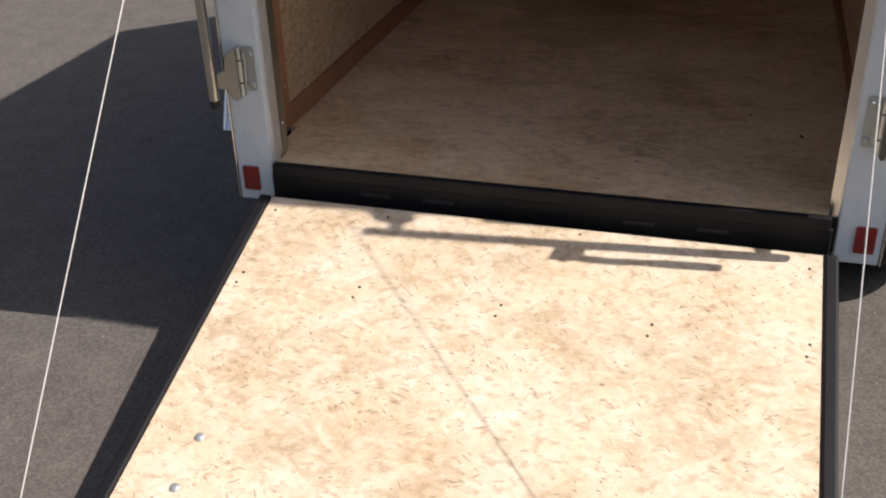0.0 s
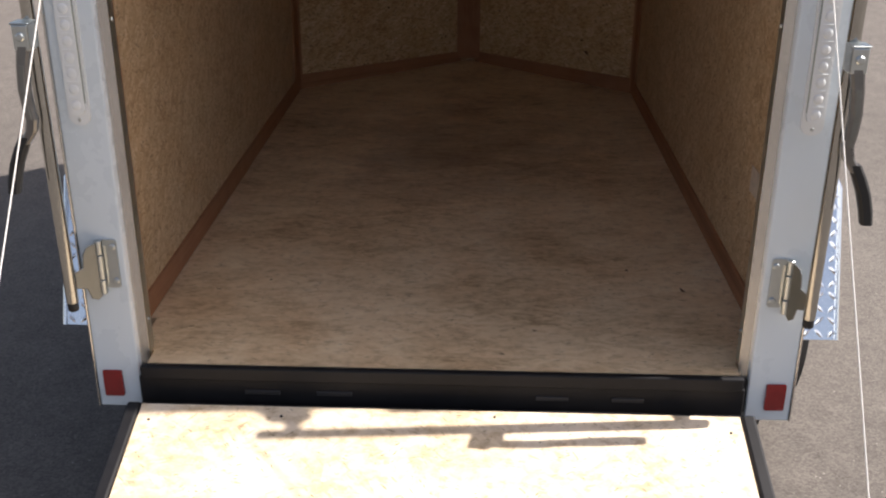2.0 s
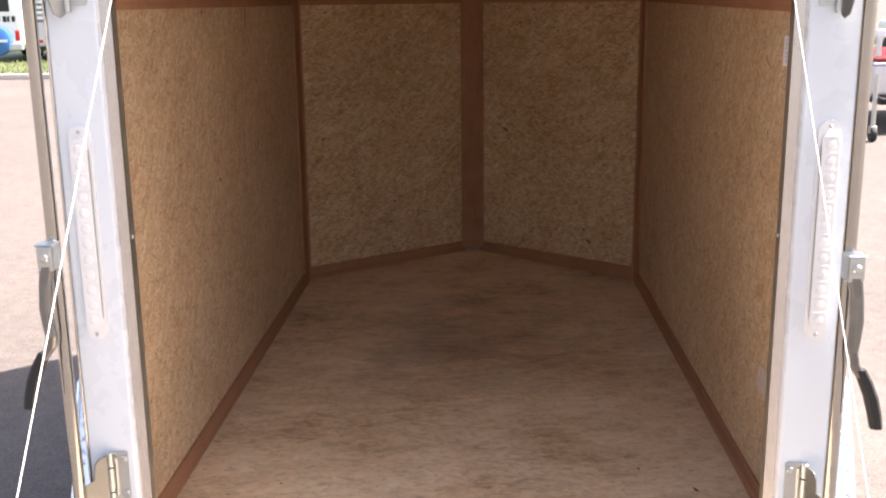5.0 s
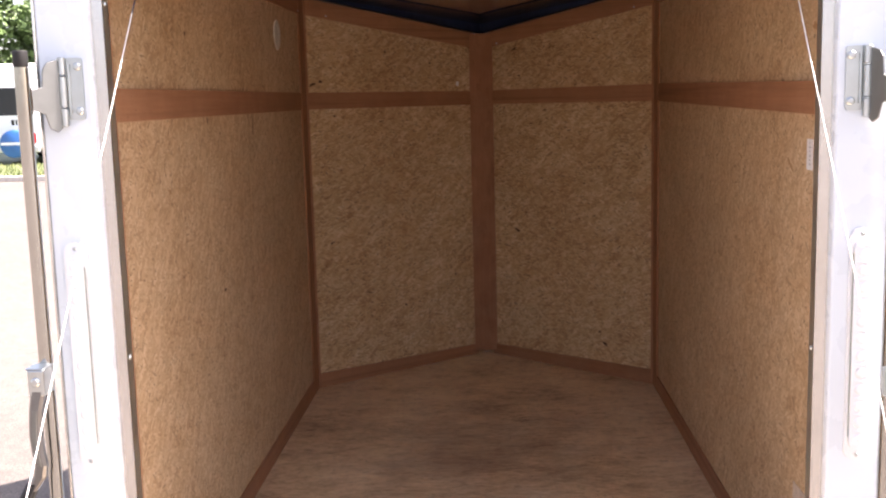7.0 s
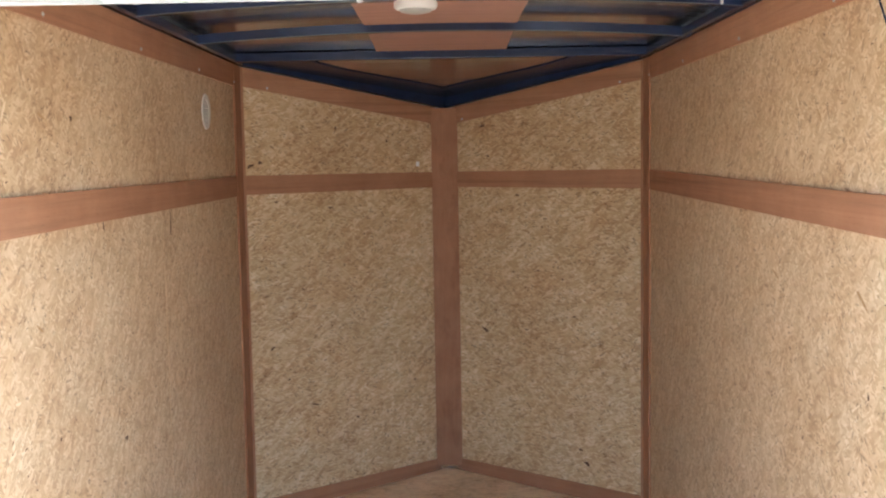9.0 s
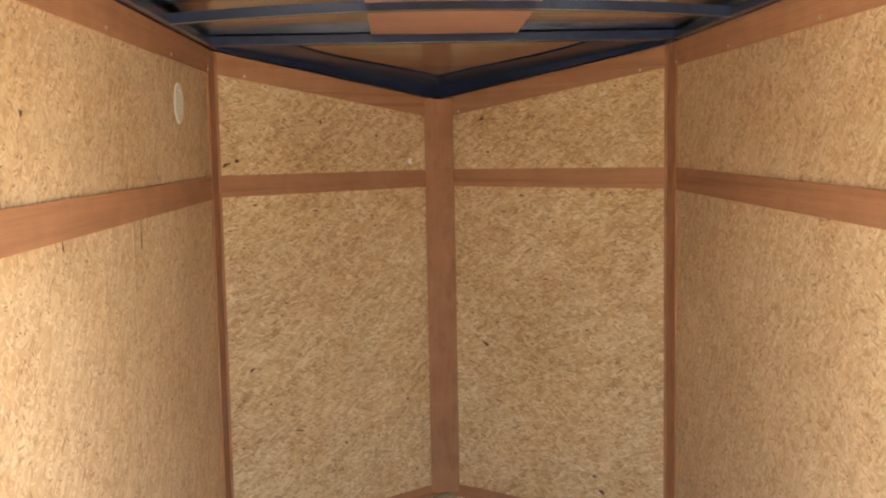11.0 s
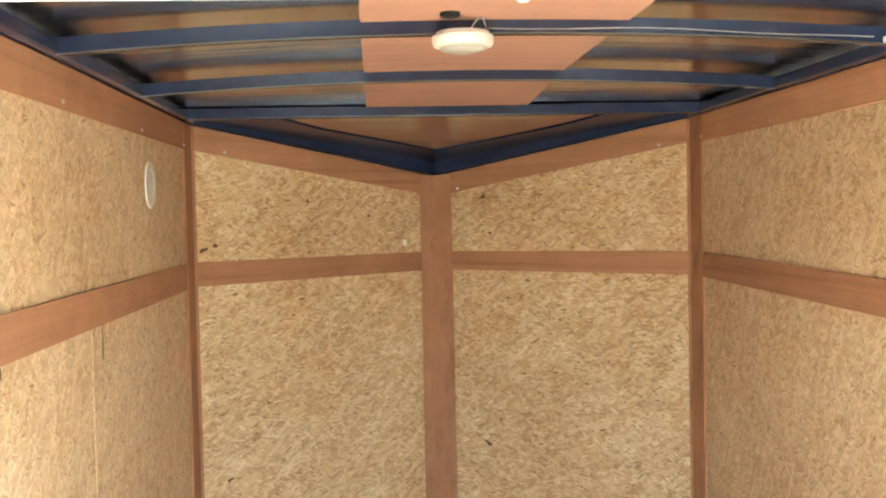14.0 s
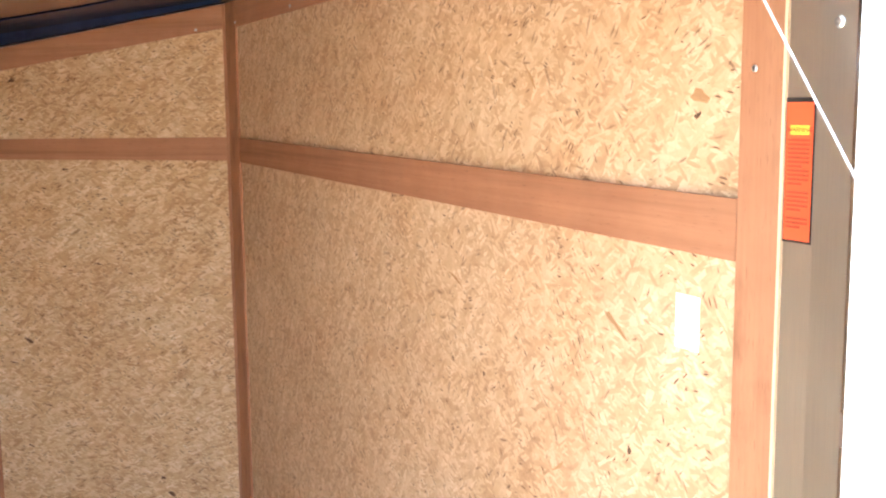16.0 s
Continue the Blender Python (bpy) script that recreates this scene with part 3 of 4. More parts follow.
def nose_rail_reflection(x, n):
    """Wide dark strip under the roof sheet, standing in for one nose rail's reflection."""
    a, b = Vector((x, YC)), Vector((AX, AY))
    bm = bmesh.new()
    rows = []
    for i in range(13):
        k = i / 12
        p = a + (b - a) * k
        q = p - n * (0.145 + 0.09 * max(0.0, 1 - k / 0.4) ** 1.5)
        q.y = max(q.y, 2.302)
        q.x = min(q.x, AX) if x < AX else max(q.x, AX)
        if i == 12:
            q = Vector((AX, AY - 0.190))
        rows.append([bm.verts.new((v.x, v.y, roof_z(v.x, v.y) - dz)) for v, dz in ((p, 0.002), (q, 0.002), (q, 0.004), (p, 0.004))])
    for r0, r1 in zip(rows, rows[1:]):
        for k in range(4):
            bm.faces.new((r0[k], r0[(k + 1) % 4], r1[(k + 1) % 4], r1[k]))
    bm.faces.new(rows[0])
    bm.faces.new(rows[-1][::-1])
    part("nose_rail_reflection", bm, M_BOW, ceiling)


nose_rail_reflection(XL, NL)
nose_rail_reflection(XR, NR)
nose_rail(XL, NL)
nose_rail(XR, NR)

# thin plywood strip lying on the bows, with an uneven cut edge
bm = bmesh.new()
rows = []
random.seed(7)
ys = [0.06 + (2.275 - 0.06) * i / 60 for i in range(61)]
for y in ys:
    jl, jr = -0.206 + random.uniform(-0.0007, 0.0007), 0.233 + random.uniform(-0.001, 0.001)
    line = []
    for k in range(9):
        x = jl + (jr - jl) * k / 8
        line.append(x)
    rows.append([[bm.verts.new((x, y, roof_z(x, y) - dz)) for x in line] for dz in (0.003, 0.006)])
for a, b in zip(rows, rows[1:]):
    for lv in (0, 1):
        for k in range(8):
            bm.faces.new((a[lv][k], a[lv][k + 1], b[lv][k + 1], b[lv][k]))
    for k in (0, 8):
        bm.faces.new((a[0][k], a[1][k], b[1][k], b[0][k]))
for r in (rows[0], rows[-1]):
    for k in range(8):
        bm.faces.new((r[0][k], r[0][k + 1], r[1][k + 1], r[1][k]))
part("ceiling_board", bm, M_LUAN_CEIL, ceiling)

# ---- rear frame ----
frame_rear = tagged(part("rear_header", box(OL, OR, REAR, 0.030, HEAD, 2.235, 0.004), M_WHITE), "white sheet-metal rear frame of the trailer", "frame", kind="structure")

part("header_return", box(-0.680, 0.688, 0.0305, 0.165, 2.028, 2.150, 0.003), M_WHITE, frame_rear, "white underside of the rear header")
part("stop_bolt", lathe([(0.0045, 0.0), (0.0045, -0.0035), (0.0030, -0.0050), (0.0, -0.0055)], 12), M_BOLT, frame_rear, "small bolt head", True).location = (-0.090, 0.150, 2.0278)


def post(sgn):
    """A rear corner post: white face, aluminium edge trim, metal jamb inside."""
    def bx(a, b, *rest, **kw):
        a, b = sgn * a + 0.004, sgn * b + 0.004
        return box(min(a, b), max(a, b), *rest, **kw)
    p = tagged(part("rear_post", bx(0.669, 0.766, REAR, 0.05, 0.383, HEAD - 0.001, 0.003), M_WHITE), "white sheet-metal corner post of the rear opening", "post", kind="structure")
    part("post_core", bx(0.7415, 0.764, 0.0505, 0.2145, 0.40, 2.19), M_WHITE, p)
    trim = [(0.682, 0.0295), (0.648, 0.0335), (0.6485, 0.0380), (0.682, 0.0360)]
    part("edge_trim", prism([(sgn * a + 0.004, b) for a, b in trim], FZ - 0.037, HEAD - 0.002), M_ALU, p, "bright bevelled aluminium edge trim")
    lip = [(0.6485, 0.0355), (0.655, 0.085), (0.660, 0.085), (0.6530, 0.0385)]
    part("return_lip", prism([(sgn * a + 0.004, b) for a, b in lip], FZ + 0.001, HEAD - 0.004), M_JAMB, p)
    end = 0.132 if sgn < 0 else 0.1555
    part("jamb", bx(0.683, 0.7255, 0.0855, 0.100, FZ + 0.0, 2.15, 0.0015), M_JAMB, p)
    part("jamb", bx(0.687, 0.7255, 0.1005, end, FZ + 0.0, 2.15, 0.0015), M_JAMB, p)
    part("jamb", bx(0.7195, 0.7255, end + 0.0005, end + 0.019, FZ + 0.0, 2.15, 0.001), M_JAMB, p)
    part("corner_edge", bx(0.7655, 0.770, REAR - 0.003, 0.03, 0.383, 2.2, 0.0015), M_ALU, p)
    for z in (0.58, 1.240, 1.910):
        part("screw", lathe([(0.0, -0.004 * sgn), (0.004, -0.003 * sgn), (0.0062, 0.0)], 12, "x"), M_ZINC, p).location = (sgn * 0.6518 + 0.004, 0.060, z)
    return p


for s_ in (-1, 1):
    post(s_)

sill = tagged(part("sill", box(-0.662, 0.664, -0.004, 0.02, 0.400, FZ - 0.030, 0.003), M_BLACK), "black steel sill under the trailer floor edge", "sill", kind="structure")
part("sill_lip", box(-0.655, 0.657, -0.012, 0.0065, FZ - 0.034, FZ - 0.001, 0.004, 2), M_BLACK, sill)
for xa, xb in ((-0.428, -0.350), (-0.269, -0.191), (0.212, 0.283), (0.377, 0.447)):
    part("drain_slot", box(xa, xb, -0.007, -0.003, 0.432, 0.442, 0.001), M_SLOT, sill)

# ---- ramp door, let down ----
RAMP = pose(0, -0.040, 0.425, 16.5)      # hinge line; local -y runs down the ramp
ramp = thing("ramp_door", "lowered rear ramp door of pale strand board in a black steel frame", "ramp")
ramp.matrix_world = RAMP
L = 1.47
part("ramp_board", box(-0.648, 0.648, -L, -0.002, -0.018, 0.0), M_RAMP, ramp)
for a, b in ((-0.680, -0.6495), (0.6495, 0.680)):
    part("side_rail", box(a, b, -L - 0.03, 0.0, -0.040, 0.006, 0.006, 2), M_BLACK, ramp)
part("end_rail", box(-0.6495, 0.6495, -L - 0.03, -L - 0.001, -0.040, 0.003, 0.004), M_BLACK, ramp)
part("outer_skin", box(-0.6495, 0.6495, -L, -0.002, -0.040, -0.0185), M_WHITE, ramp)
part("hinge_tube", tube([(-0.655, 0.006, -0.020), (0.655, 0.006, -0.020)], 0.011, 12), M_BLACK, ramp, smooth=True)


def bolt(parent, x, y, z, r=0.006, axis="y", sgn=-1, mat=None, name="bolt"):
    b = part(name, lathe([(r, 0.0), (r, sgn * r * 0.35), (r * 0.72, sgn * r * 0.62), (0.0, sgn * r * 0.7)], 12, axis), mat or M_ZINC, parent, smooth=True)
    b.location = (x, y, z)
    return b


for xx, yy in ((-0.530, -0.700), (-0.530, -0.818), (0.545, -0.700), (0.545, -0.818)):
    b = part("carriage_bolt", lathe([(0.011, 0.0), (0.010, 0.002), (0.006, 0.004), (0.0, 0.0045)], 16), M_BOLT, ramp, smooth=True)
    b.location = (xx, yy, 0.0)
for xx in (-0.622, -0.337, -0.012, 0.310, 0.623):
    for yy in (-0.257, -0.289, -0.940, -0.972):
        b = part("screw", lathe([(0.0033, 0.0), (0.0031, 0.0010), (0.0, 0.0015)], 10), M_BLACK, ramp, smooth=True)
        b.location = (xx + 0.003 * math.sin(xx * 40 + yy * 90), yy, 0.0)
for xx, yy in ((0.621, -0.047), (0.122, -0.018), (-0.337, -0.030), (-0.622, -0.047)):
    part("screw", lathe([(0.0033, 0.0), (0.0031, 0.0010), (0.0, 0.0015)], 10), M_BLACK, ramp, smooth=True).location = (xx, yy, 0.0)
for xx, yy in ((-0.599, -1.425), (0.636, -1.262)):
    part("cable_lug", box(xx - 0.008, xx + 0.008, yy - 0.016, yy + 0.016, 0.0, 0.045, 0.003), M_ZINC, ramp, "small zinc cable eye")


# ---- hardware on the rear posts ----
def rounded_slab(x0, x1, z0, z1, y0, y1, r, steps=5):
    """An upright slab with rounded corners, facing along y."""
    pts = []
    for cx, cz, a0 in ((x1 - r, z1 - r, 0), (x0 + r, z1 - r, 90), (x0 + r, z0 + r, 180), (x1 - r, z0 + r, 270)):
        for k in range(steps + 1):
            a = radians(a0 + 90 * k / steps)
            pts.append((cx + r * math.cos(a), cz + r * math.sin(a)))
    bm = bmesh.new()
    f = [bm.verts.new((x, y0, z)) for x, z in pts]
    g = [bm.verts.new((x, y1, z)) for x, z in pts]
    bm.faces.new(f)
    bm.faces.new(g[::-1])
    for i in range(len(pts)):
        j = (i + 1) % len(pts)
        bm.faces.new((f[i], f[j], g[j], g[i]))
    return bm


def blade(points, width, depth, chamfer=0.25):
    """A flat pressed bar running along a line of points: wide across x, deep along y, with chamfered corners."""
    bm = bmesh.new()
    rings = []
    for i, (x, y, z) in enumerate(points):
        w, d = width[i] / 2, depth[i] / 2
        c = min(w, d) * 2 * chamfer
        shape = ((w, d - c), (w - c, d), (c - w, d), (-w, d - c), (-w, c - d), (c - w, -d), (w - c, -d), (w, c - d))
        rings.append([bm.verts.new((x + u, y + v, z)) for u, v in shape])
    for p, q in zip(rings, rings[1:]):
        for k in range(8):
            j = (k + 1) % 8
            bm.faces.new((p[k], p[j], q[j], q[k]))
    bm.faces.new(rings[0][::-1])
    bm.faces.new(rings[-1])
    bmesh.ops.recalc_face_normals(bm, faces=bm.faces)
    return bm


def locking_bar(sgn):
    c = 0.004
    X = lambda a: sgn * a + c
    low, gl, ge = (0.0, -0.010, 0.006) if sgn < 0 else (-0.017, -0.035, -0.030)   # how far the bar, its bracket and its grip hang lower
    ZB = 0.674 if sgn < 0 else 0.669
    RX, RY = X(0.767 if sgn < 0 else 0.753), -0.052
    t = thing("locking_bar", "zinc cam locking bar with black hand grip on the post", "lock", "locking bars on the rear posts")
    part("rod", tube([(RX, RY, ZB), (RX, RY - 0.004, 1.795 + low)], 0.0125, 20), M_ROD, t, smooth=True)
    for z0, z1, cap in ((ZB - 0.020, ZB + 0.0005, 0.0112), (1.7945 + low, 1.824 + low, 0.0132)):
        part("end_cap", lathe([(0.0, z0), (cap - 0.002, z0), (cap, z0 + 0.003), (cap, z1 - 0.002), (cap - 0.002, z1), (0.0, z1)], 20), M_RUBBER, t, "black rubber end cap", True).location = (RX, RY - (0.004 if z0 > 1 else 0), 0)
    for z0, z1 in ((0.680 + low, 0.790 + low), (1.700 + low, 1.812 + low)):
        h = part("hinge", rounded_slab(min(X(0.683), X(0.714)), max(X(0.683), X(0.714)), z0, z1, REAR - 0.004, REAR - 0.0005, 0.006), M_ZINC, t, "bright zinc hinge plate")
        for ka, kb in ((z0 - 0.012, z0 + 0.021), (z0 + 0.023, z1 - 0.033), (z1 - 0.031, z1 + 0.001)):
            part("knuckle", lathe([(0.0060, ka), (0.0078, ka + 0.0015), (0.0078, kb - 0.0015), (0.0060, kb)], 14), M_ZINC, h, smooth=True).location = (X(0.719), REAR - 0.010, 0)
        for z in (z0 + 0.016, z1 - 0.016):
            bolt(h, X(0.692), REAR - 0.004, z, 0.0075)
        part("rib", tube([(X(0.7085), REAR - 0.005, z0 + 0.012), (X(0.7085), REAR - 0.005, z1 - 0.012)], 0.0034, 8), M_ZINC, h, smooth=True)
        arm = bmesh.new()
        p0, p1 = Vector((X(0.722), REAR - 0.013)), Vector((RX - sgn * 0.006, RY + 0.008))
        span = (p1 - p0).length
        d = (p1 - p0) / span
        n = Vector((-d.y, d.x)) * 0.0018
        prof = [(0.0, z0 - 0.014), (0.18, z0 - 0.022), (0.42, z0 - 0.014), (0.56, z0 + 0.012), (1.0, z0 + 0.020), (1.0, z0 + 0.054), (0.60, z0 + 0.060),
                (0.54, z1 - 0.020), (0.40, z1 - 0.009), (0.10, z1 - 0.004), (0.0, z1 - 0.005)]
        fa = [arm.verts.new((*(p0 + d * span * k + n), z)) for k, z in prof]
        fb = [arm.verts.new((*(p0 + d * span * k - n), z)) for k, z in prof]
        arm.faces.new(fa)
        arm.faces.new(fb[::-1])
        for i in range(len(prof)):
            j = (i + 1) % len(prof)
            arm.faces.new((fa[i], fa[j], fb[j], fb[i]))
        bmesh.ops.recalc_face_normals(arm, faces=arm.faces)
        bmesh.ops.bevel(arm, geom=list(arm.edges), offset=0.0009, segments=1, affect="EDGES")
        part("arm", arm, M_DULL, h, "grey zinc hinge leaf welded to the rod")
        part("weld", tube([tuple(p1) + (z0 + 0.012,), tuple(p1) + (z0 + 0.036,), tuple(p1) + (z0 + 0.060,)], [0.0040, 0.0052, 0.0040], 8), M_ROD, h, "bright weld bead", True)
    zt = 1.268 + gl
    hd = part("handle", box(RX - 0.0155, RX + 0.0155, RY - 0.050, RY - 0.010, zt - 0.048, zt, 0.003, 2), M_ZINC, t, "pressed zinc handle with a black grip")
    part("top_fold", box(RX - 0.0175, RX + 0.0175, RY - 0.052, RY - 0.012, zt + 0.0003, zt + 0.0035, 0.0012), M_ZINC, hd)
    bolt(hd, RX, RY - 0.050, zt - 0.022, 0.0085)
    zs = zt - 0.040
    ze = 0.922 + ge
    at = lambda u, k, y: (RX + sgn * u, RY - y, zs + (ze - zs) * k)
    bar = [at(0.000, 0.0, 0.040), at(0.006, 0.12, 0.042), at(0.010, 0.28, 0.043), at(0.008, 0.40, 0.043), at(0.005, 0.48, 0.042), at(0.010, 0.56, 0.041), at(0.028, 0.65, 0.040)]
    part("lever", blade(bar, [0.026, 0.024, 0.023, 0.022, 0.022, 0.022, 0.021], [0.020, 0.020, 0.019, 0.018, 0.018, 0.018, 0.017]), M_LEVER, hd, "grey zinc channel lever")
    part("lever_groove", blade([(x, y - 0.0088, z) for x, y, z in bar[1:5]], [0.010, 0.010, 0.010, 0.008], [0.004] * 4), M_DULL, hd)
    grip = [at(0.024, 0.60, 0.040), at(0.036, 0.68, 0.039), at(0.050, 0.79, 0.038), at(0.060, 0.91, 0.037), at(0.065, 1.0, 0.037)]
    part("grip", blade(grip, [0.023, 0.026, 0.026, 0.025, 0.023], [0.020, 0.023, 0.023, 0.022, 0.020]), M_RUBBER, hd, "black rubber grip")
    return t


for s_ in (-1, 1):
    locking_bar(s_)


def tail_light(sgn):
    c = 0.004
    x0, x1 = sorted((sgn * 0.699 + c, sgn * 0.743 + c))
    t = thing("tail_light", "long clear-lens LED tail light on the white post", "light", "tail lights")
    part("base_plate", rounded_slab(x0, x1, 1.038, 1.474, REAR - 0.007, REAR - 0.0005, 0.0215, 6), M_PILL, t)
    xc = (x0 + x1) / 2
    part("lens", rounded_slab(x0 + 0.006, x1 - 0.006, 1.062, 1.450, REAR - 0.016, REAR - 0.0072, 0.0155, 6), M_PILL, t, "pale ribbed plastic lens")
    for k in range(12):
        z = 1.082 + k * 0.0315
        part("led_cup", lathe([(0.0100, 0.0), (0.0092, -0.0010), (0.0070, -0.0018), (0.004, -0.0022), (0.0, -0.0023)], 14, "y"), M_PILL, t, "pale domed LED cup", True).location = (xc, REAR - 0.0162, z)
        part("rib", box(x0 + 0.010, x1 - 0.010, REAR - 0.0176, REAR - 0.0158, z + 0.0145, z + 0.0168, 0.0005), M_PILL, t)
    side = x1 - 0.006 if sgn < 0 else x0 + 0.006
    part("gasket", box(side - 0.0008, side + 0.0008, REAR - 0.0125, REAR - 0.0072, 1.085, 1.427), M_GASKET, t)
    for z in (1.050, 1.462):
        bolt(t, xc, REAR - 0.007, z, 0.004)
    return t


def reflector(sgn):
    c = 0.004
    x0, x1 = sorted((sgn * 0.7075 + c, sgn * 0.7505 + c))
    t = thing("reflector", "square red reflector near the post foot", "reflector", "reflectors")
    part("body", rounded_slab(x0, x1, 0.412, 0.476, REAR - 0.005, REAR - 0.0005, 0.004, 3), M_RED, t)


for s_ in (-1, 1):
    tail_light(s_)
    reflector(s_)

for a_, b_ in (((-0.599, 0.200, 2.062), (-0.599, -1.410, 0.070)), ((0.622, 0.196, 2.040), (0.636, -1.230, 0.074))):
    t = thing("ramp_cable", "thin white coated cable holding the ramp", "cable", "ramp cables")
    part("strand", tube([a_, ((a_[0] + b_[0]) / 2, (a_[1] + b_[1]) / 2, (a_[2] + b_[2]) / 2 - 0.004), b_], 0.0012, 8), M_CORD, t, smooth=True)
    ex = XR if a_[0] > 0 else XL
    part("anchor", box(min(ex, a_[0]) - 0.003, max(ex, a_[0]) + 0.003, a_[1] - 0.006, a_[1] + 0.006, a_[2], a_[2] + 0.006, 0.002), M_BOW, t, "dark steel anchor bracket")
    # dark tube over the upper cable paints the shade inside the trailer
    low = tuple(a_[k] + (b_[k] - a_[k]) * (0.085 if a_[0] < 0 else 0.03) for k in range(3))
    part("shaded_end", tube([a_, low], 0.0015, 8), M_BOW, t, "dark upper cable length coloured as shade", True)

# ---- wheels and fenders ----
def wheel(sgn):
    cx = sgn * 0.868 + 0.004
    t = thing("wheel", "black trailer wheel under the fender", "wheel", "trailer wheels")
    prof = [(0.19, -0.085), (0.285, -0.094), (0.322, -0.080), (0.335, -0.055), (0.337, 0.0), (0.335, 0.055), (0.322, 0.080), (0.285, 0.094), (0.19, 0.085)]
    part("tyre", lathe(prof, 40, "x"), M_RUBBER, t, smooth=True).location = (cx, 0.79, 0.336)
    part("rim", lathe([(0.188, -0.070), (0.188, 0.066), (0.150, 0.052), (0.060, 0.060), (0.0, 0.060)], 28, "x"), M_WHITE, t, smooth=True).location = (cx, 0.79, 0.336)


def fender(sgn):
    c = 0.004
    xa, xb = sorted((sgn * 0.772 + c, sgn * 0.955 + c))
    t = thing("fender", "bright diamond tread-plate fender over the wheel", "fender", "wheel fenders")
    line = [(0.310, 0.430), (0.400, 0.660), (0.445, 0.775), (0.520, 0.802), (1.200, 0.802), (1.275, 0.775), (1.410, 0.430)]
    bm = bmesh.new()
    rows = [[bm.verts.new((x, y, z)) for x in (xa, xb)] for y, z in line]
    cen = Vector((0.86, 0.45))
    inner = [[bm.verts.new((x, y + (0.003 if y < 0.86 else -0.003), z - 0.003)) for x in (xa, xb)] for y, z in line]
    for r, q in ((rows, 0), (inner, 1)):
        for a, b in zip(r, r[1:]):
            bm.faces.new((a[0], a[1], b[1], b[0]))
    for k in (0, 1):
        for i in range(len(line) - 1):
            bm.faces.new((rows[i][k], rows[i + 1][k], inner[i + 1][k], inner[i][k]))
    for i in (0, -1):
        bm.faces.new((rows[i][0], rows[i][1], inner[i][1], inner[i][0]))
    part("plate", bm, M_TREAD, t)
    ox = xb if sgn > 0 else xa
    part("rolled_edge", tube([(ox, y, z) for y, z in line], 0.006, 8), M_TREAD, t, smooth=True)
    dia = bmesh.new()
    for seg in range(0, 4):
        (y0, z0), (y1, z1) = line[seg], line[seg + 1]
        ln = math.hypot(y1 - y0, z1 - z0)
        n = max(1, int(ln / 0.030))
        for k in range(n):
            f = (k + 0.5) / n
            for j in range(6):
                x = xa + 0.018 + j * (xb - xa - 0.03) / 5.0
                flip = 1 if (k + j) % 2 else -1
                own = lathe([(0.0, 0.0018), (0.007, 0.0)], 6)
                lean = Matrix.Rotation(math.atan2(z1 - z0, y1 - y0), 4, "X")
                merge(dia, own, Matrix.Translation((x, y0 + (y1 - y0) * f, z0 + (z1 - z0) * f)) @ lean @ Matrix.Rotation(radians(45 * flip), 4, "Z") @ Matrix.Diagonal((2.1, 0.7, 1.8, 1)))
    tagged(part("tread_pattern", dia, M_TREAD, t), kind="stuff")


for s_ in (-1, 1):
    wheel(s_)
    fender(s_)

# ---- things on the inner walls and roof ----
t = thing("dome_light", "round cream plastic dome light under a roof bow", "light")
DX, DY, DZ = -0.041, 1.150, 2.177
part("base", lathe([(0.043, 0.0), (0.044, -0.005), (0.050, -0.007), (0.0505, -0.017), (0.047, -0.023), (0.039, -0.025)], 36), M_PLASTIC, t, smooth=True).location = (DX, DY, DZ)
part("lens", lathe([(0.039, -0.0245), (0.035, -0.029), (0.020, -0.033), (0.0, -0.034)], 36), M_FROST, t, "frosted grey lens", True).location = (DX, DY, DZ)
part("lead", tube([(DX + 0.010, DY - 0.010, DZ), (DX + 0.022, DY - 0.020, DZ + 0.018), (DX + 0.030, DY - 0.022, DZ + 0.021), (DX + 0.036, DY - 0.020, DZ + 0.006)], 0.0009, 6), M_CORD, t, "thin white lead")

t = thing("light_cable", "thin white cable clipped along a roof bow", "cable")
pts = [(DX + 0.036 + k * 0.065, 1.1478, roof_z(DX + 0.036 + k * 0.065, 1.15) - 0.020 - 0.002 * math.sin(k * 1.1)) for k in range(11)]
part("wire", tube(pts, 0.0007, 6), M_WIRE, t)
part("clip", box(0.660, 0.666, 1.1425, 1.1485, 2.152, 2.163, 0.0015), M_PLASTIC, t, "small white clip")

t = thing("grommet", "black cable grommet on the ceiling plywood", "grommet")
part("ring", lathe([(0.016, 0.0), (0.016, -0.006), (0.010, -0.008), (0.0, -0.008)], 16), M_RUBBER, t).location = (-0.066, 1.085, roof_z(-0.066, 1.085) - 0.006)

t = thing("side_vent", "round cream plastic vent in the strand-board wall", "vent")
VX, VY, VZ = XL, 1.889, 1.963
part("flange", lathe([(0.034, 0.0015), (0.036, 0.0035), (0.052, 0.0035), (0.054, 0.0)], 36, "x"), M_PLASTIC, t, smooth=True).location = (VX, VY, VZ)
part("backing", lathe([(0.0, 0.0012), (0.036, 0.0012), (0.036, 0.0)], 36, "x"), M_EDGE, t).location = (VX, VY, VZ)
for k in range(5):
    zz = -0.024 + k * 0.012
    w = math.sqrt(0.034 ** 2 - zz ** 2)
    part("louvre", box(VX + 0.0013, VX + 0.0032, VY - w, VY + w, VZ + zz - 0.002, VZ + zz + 0.002), M_PLASTIC, t)

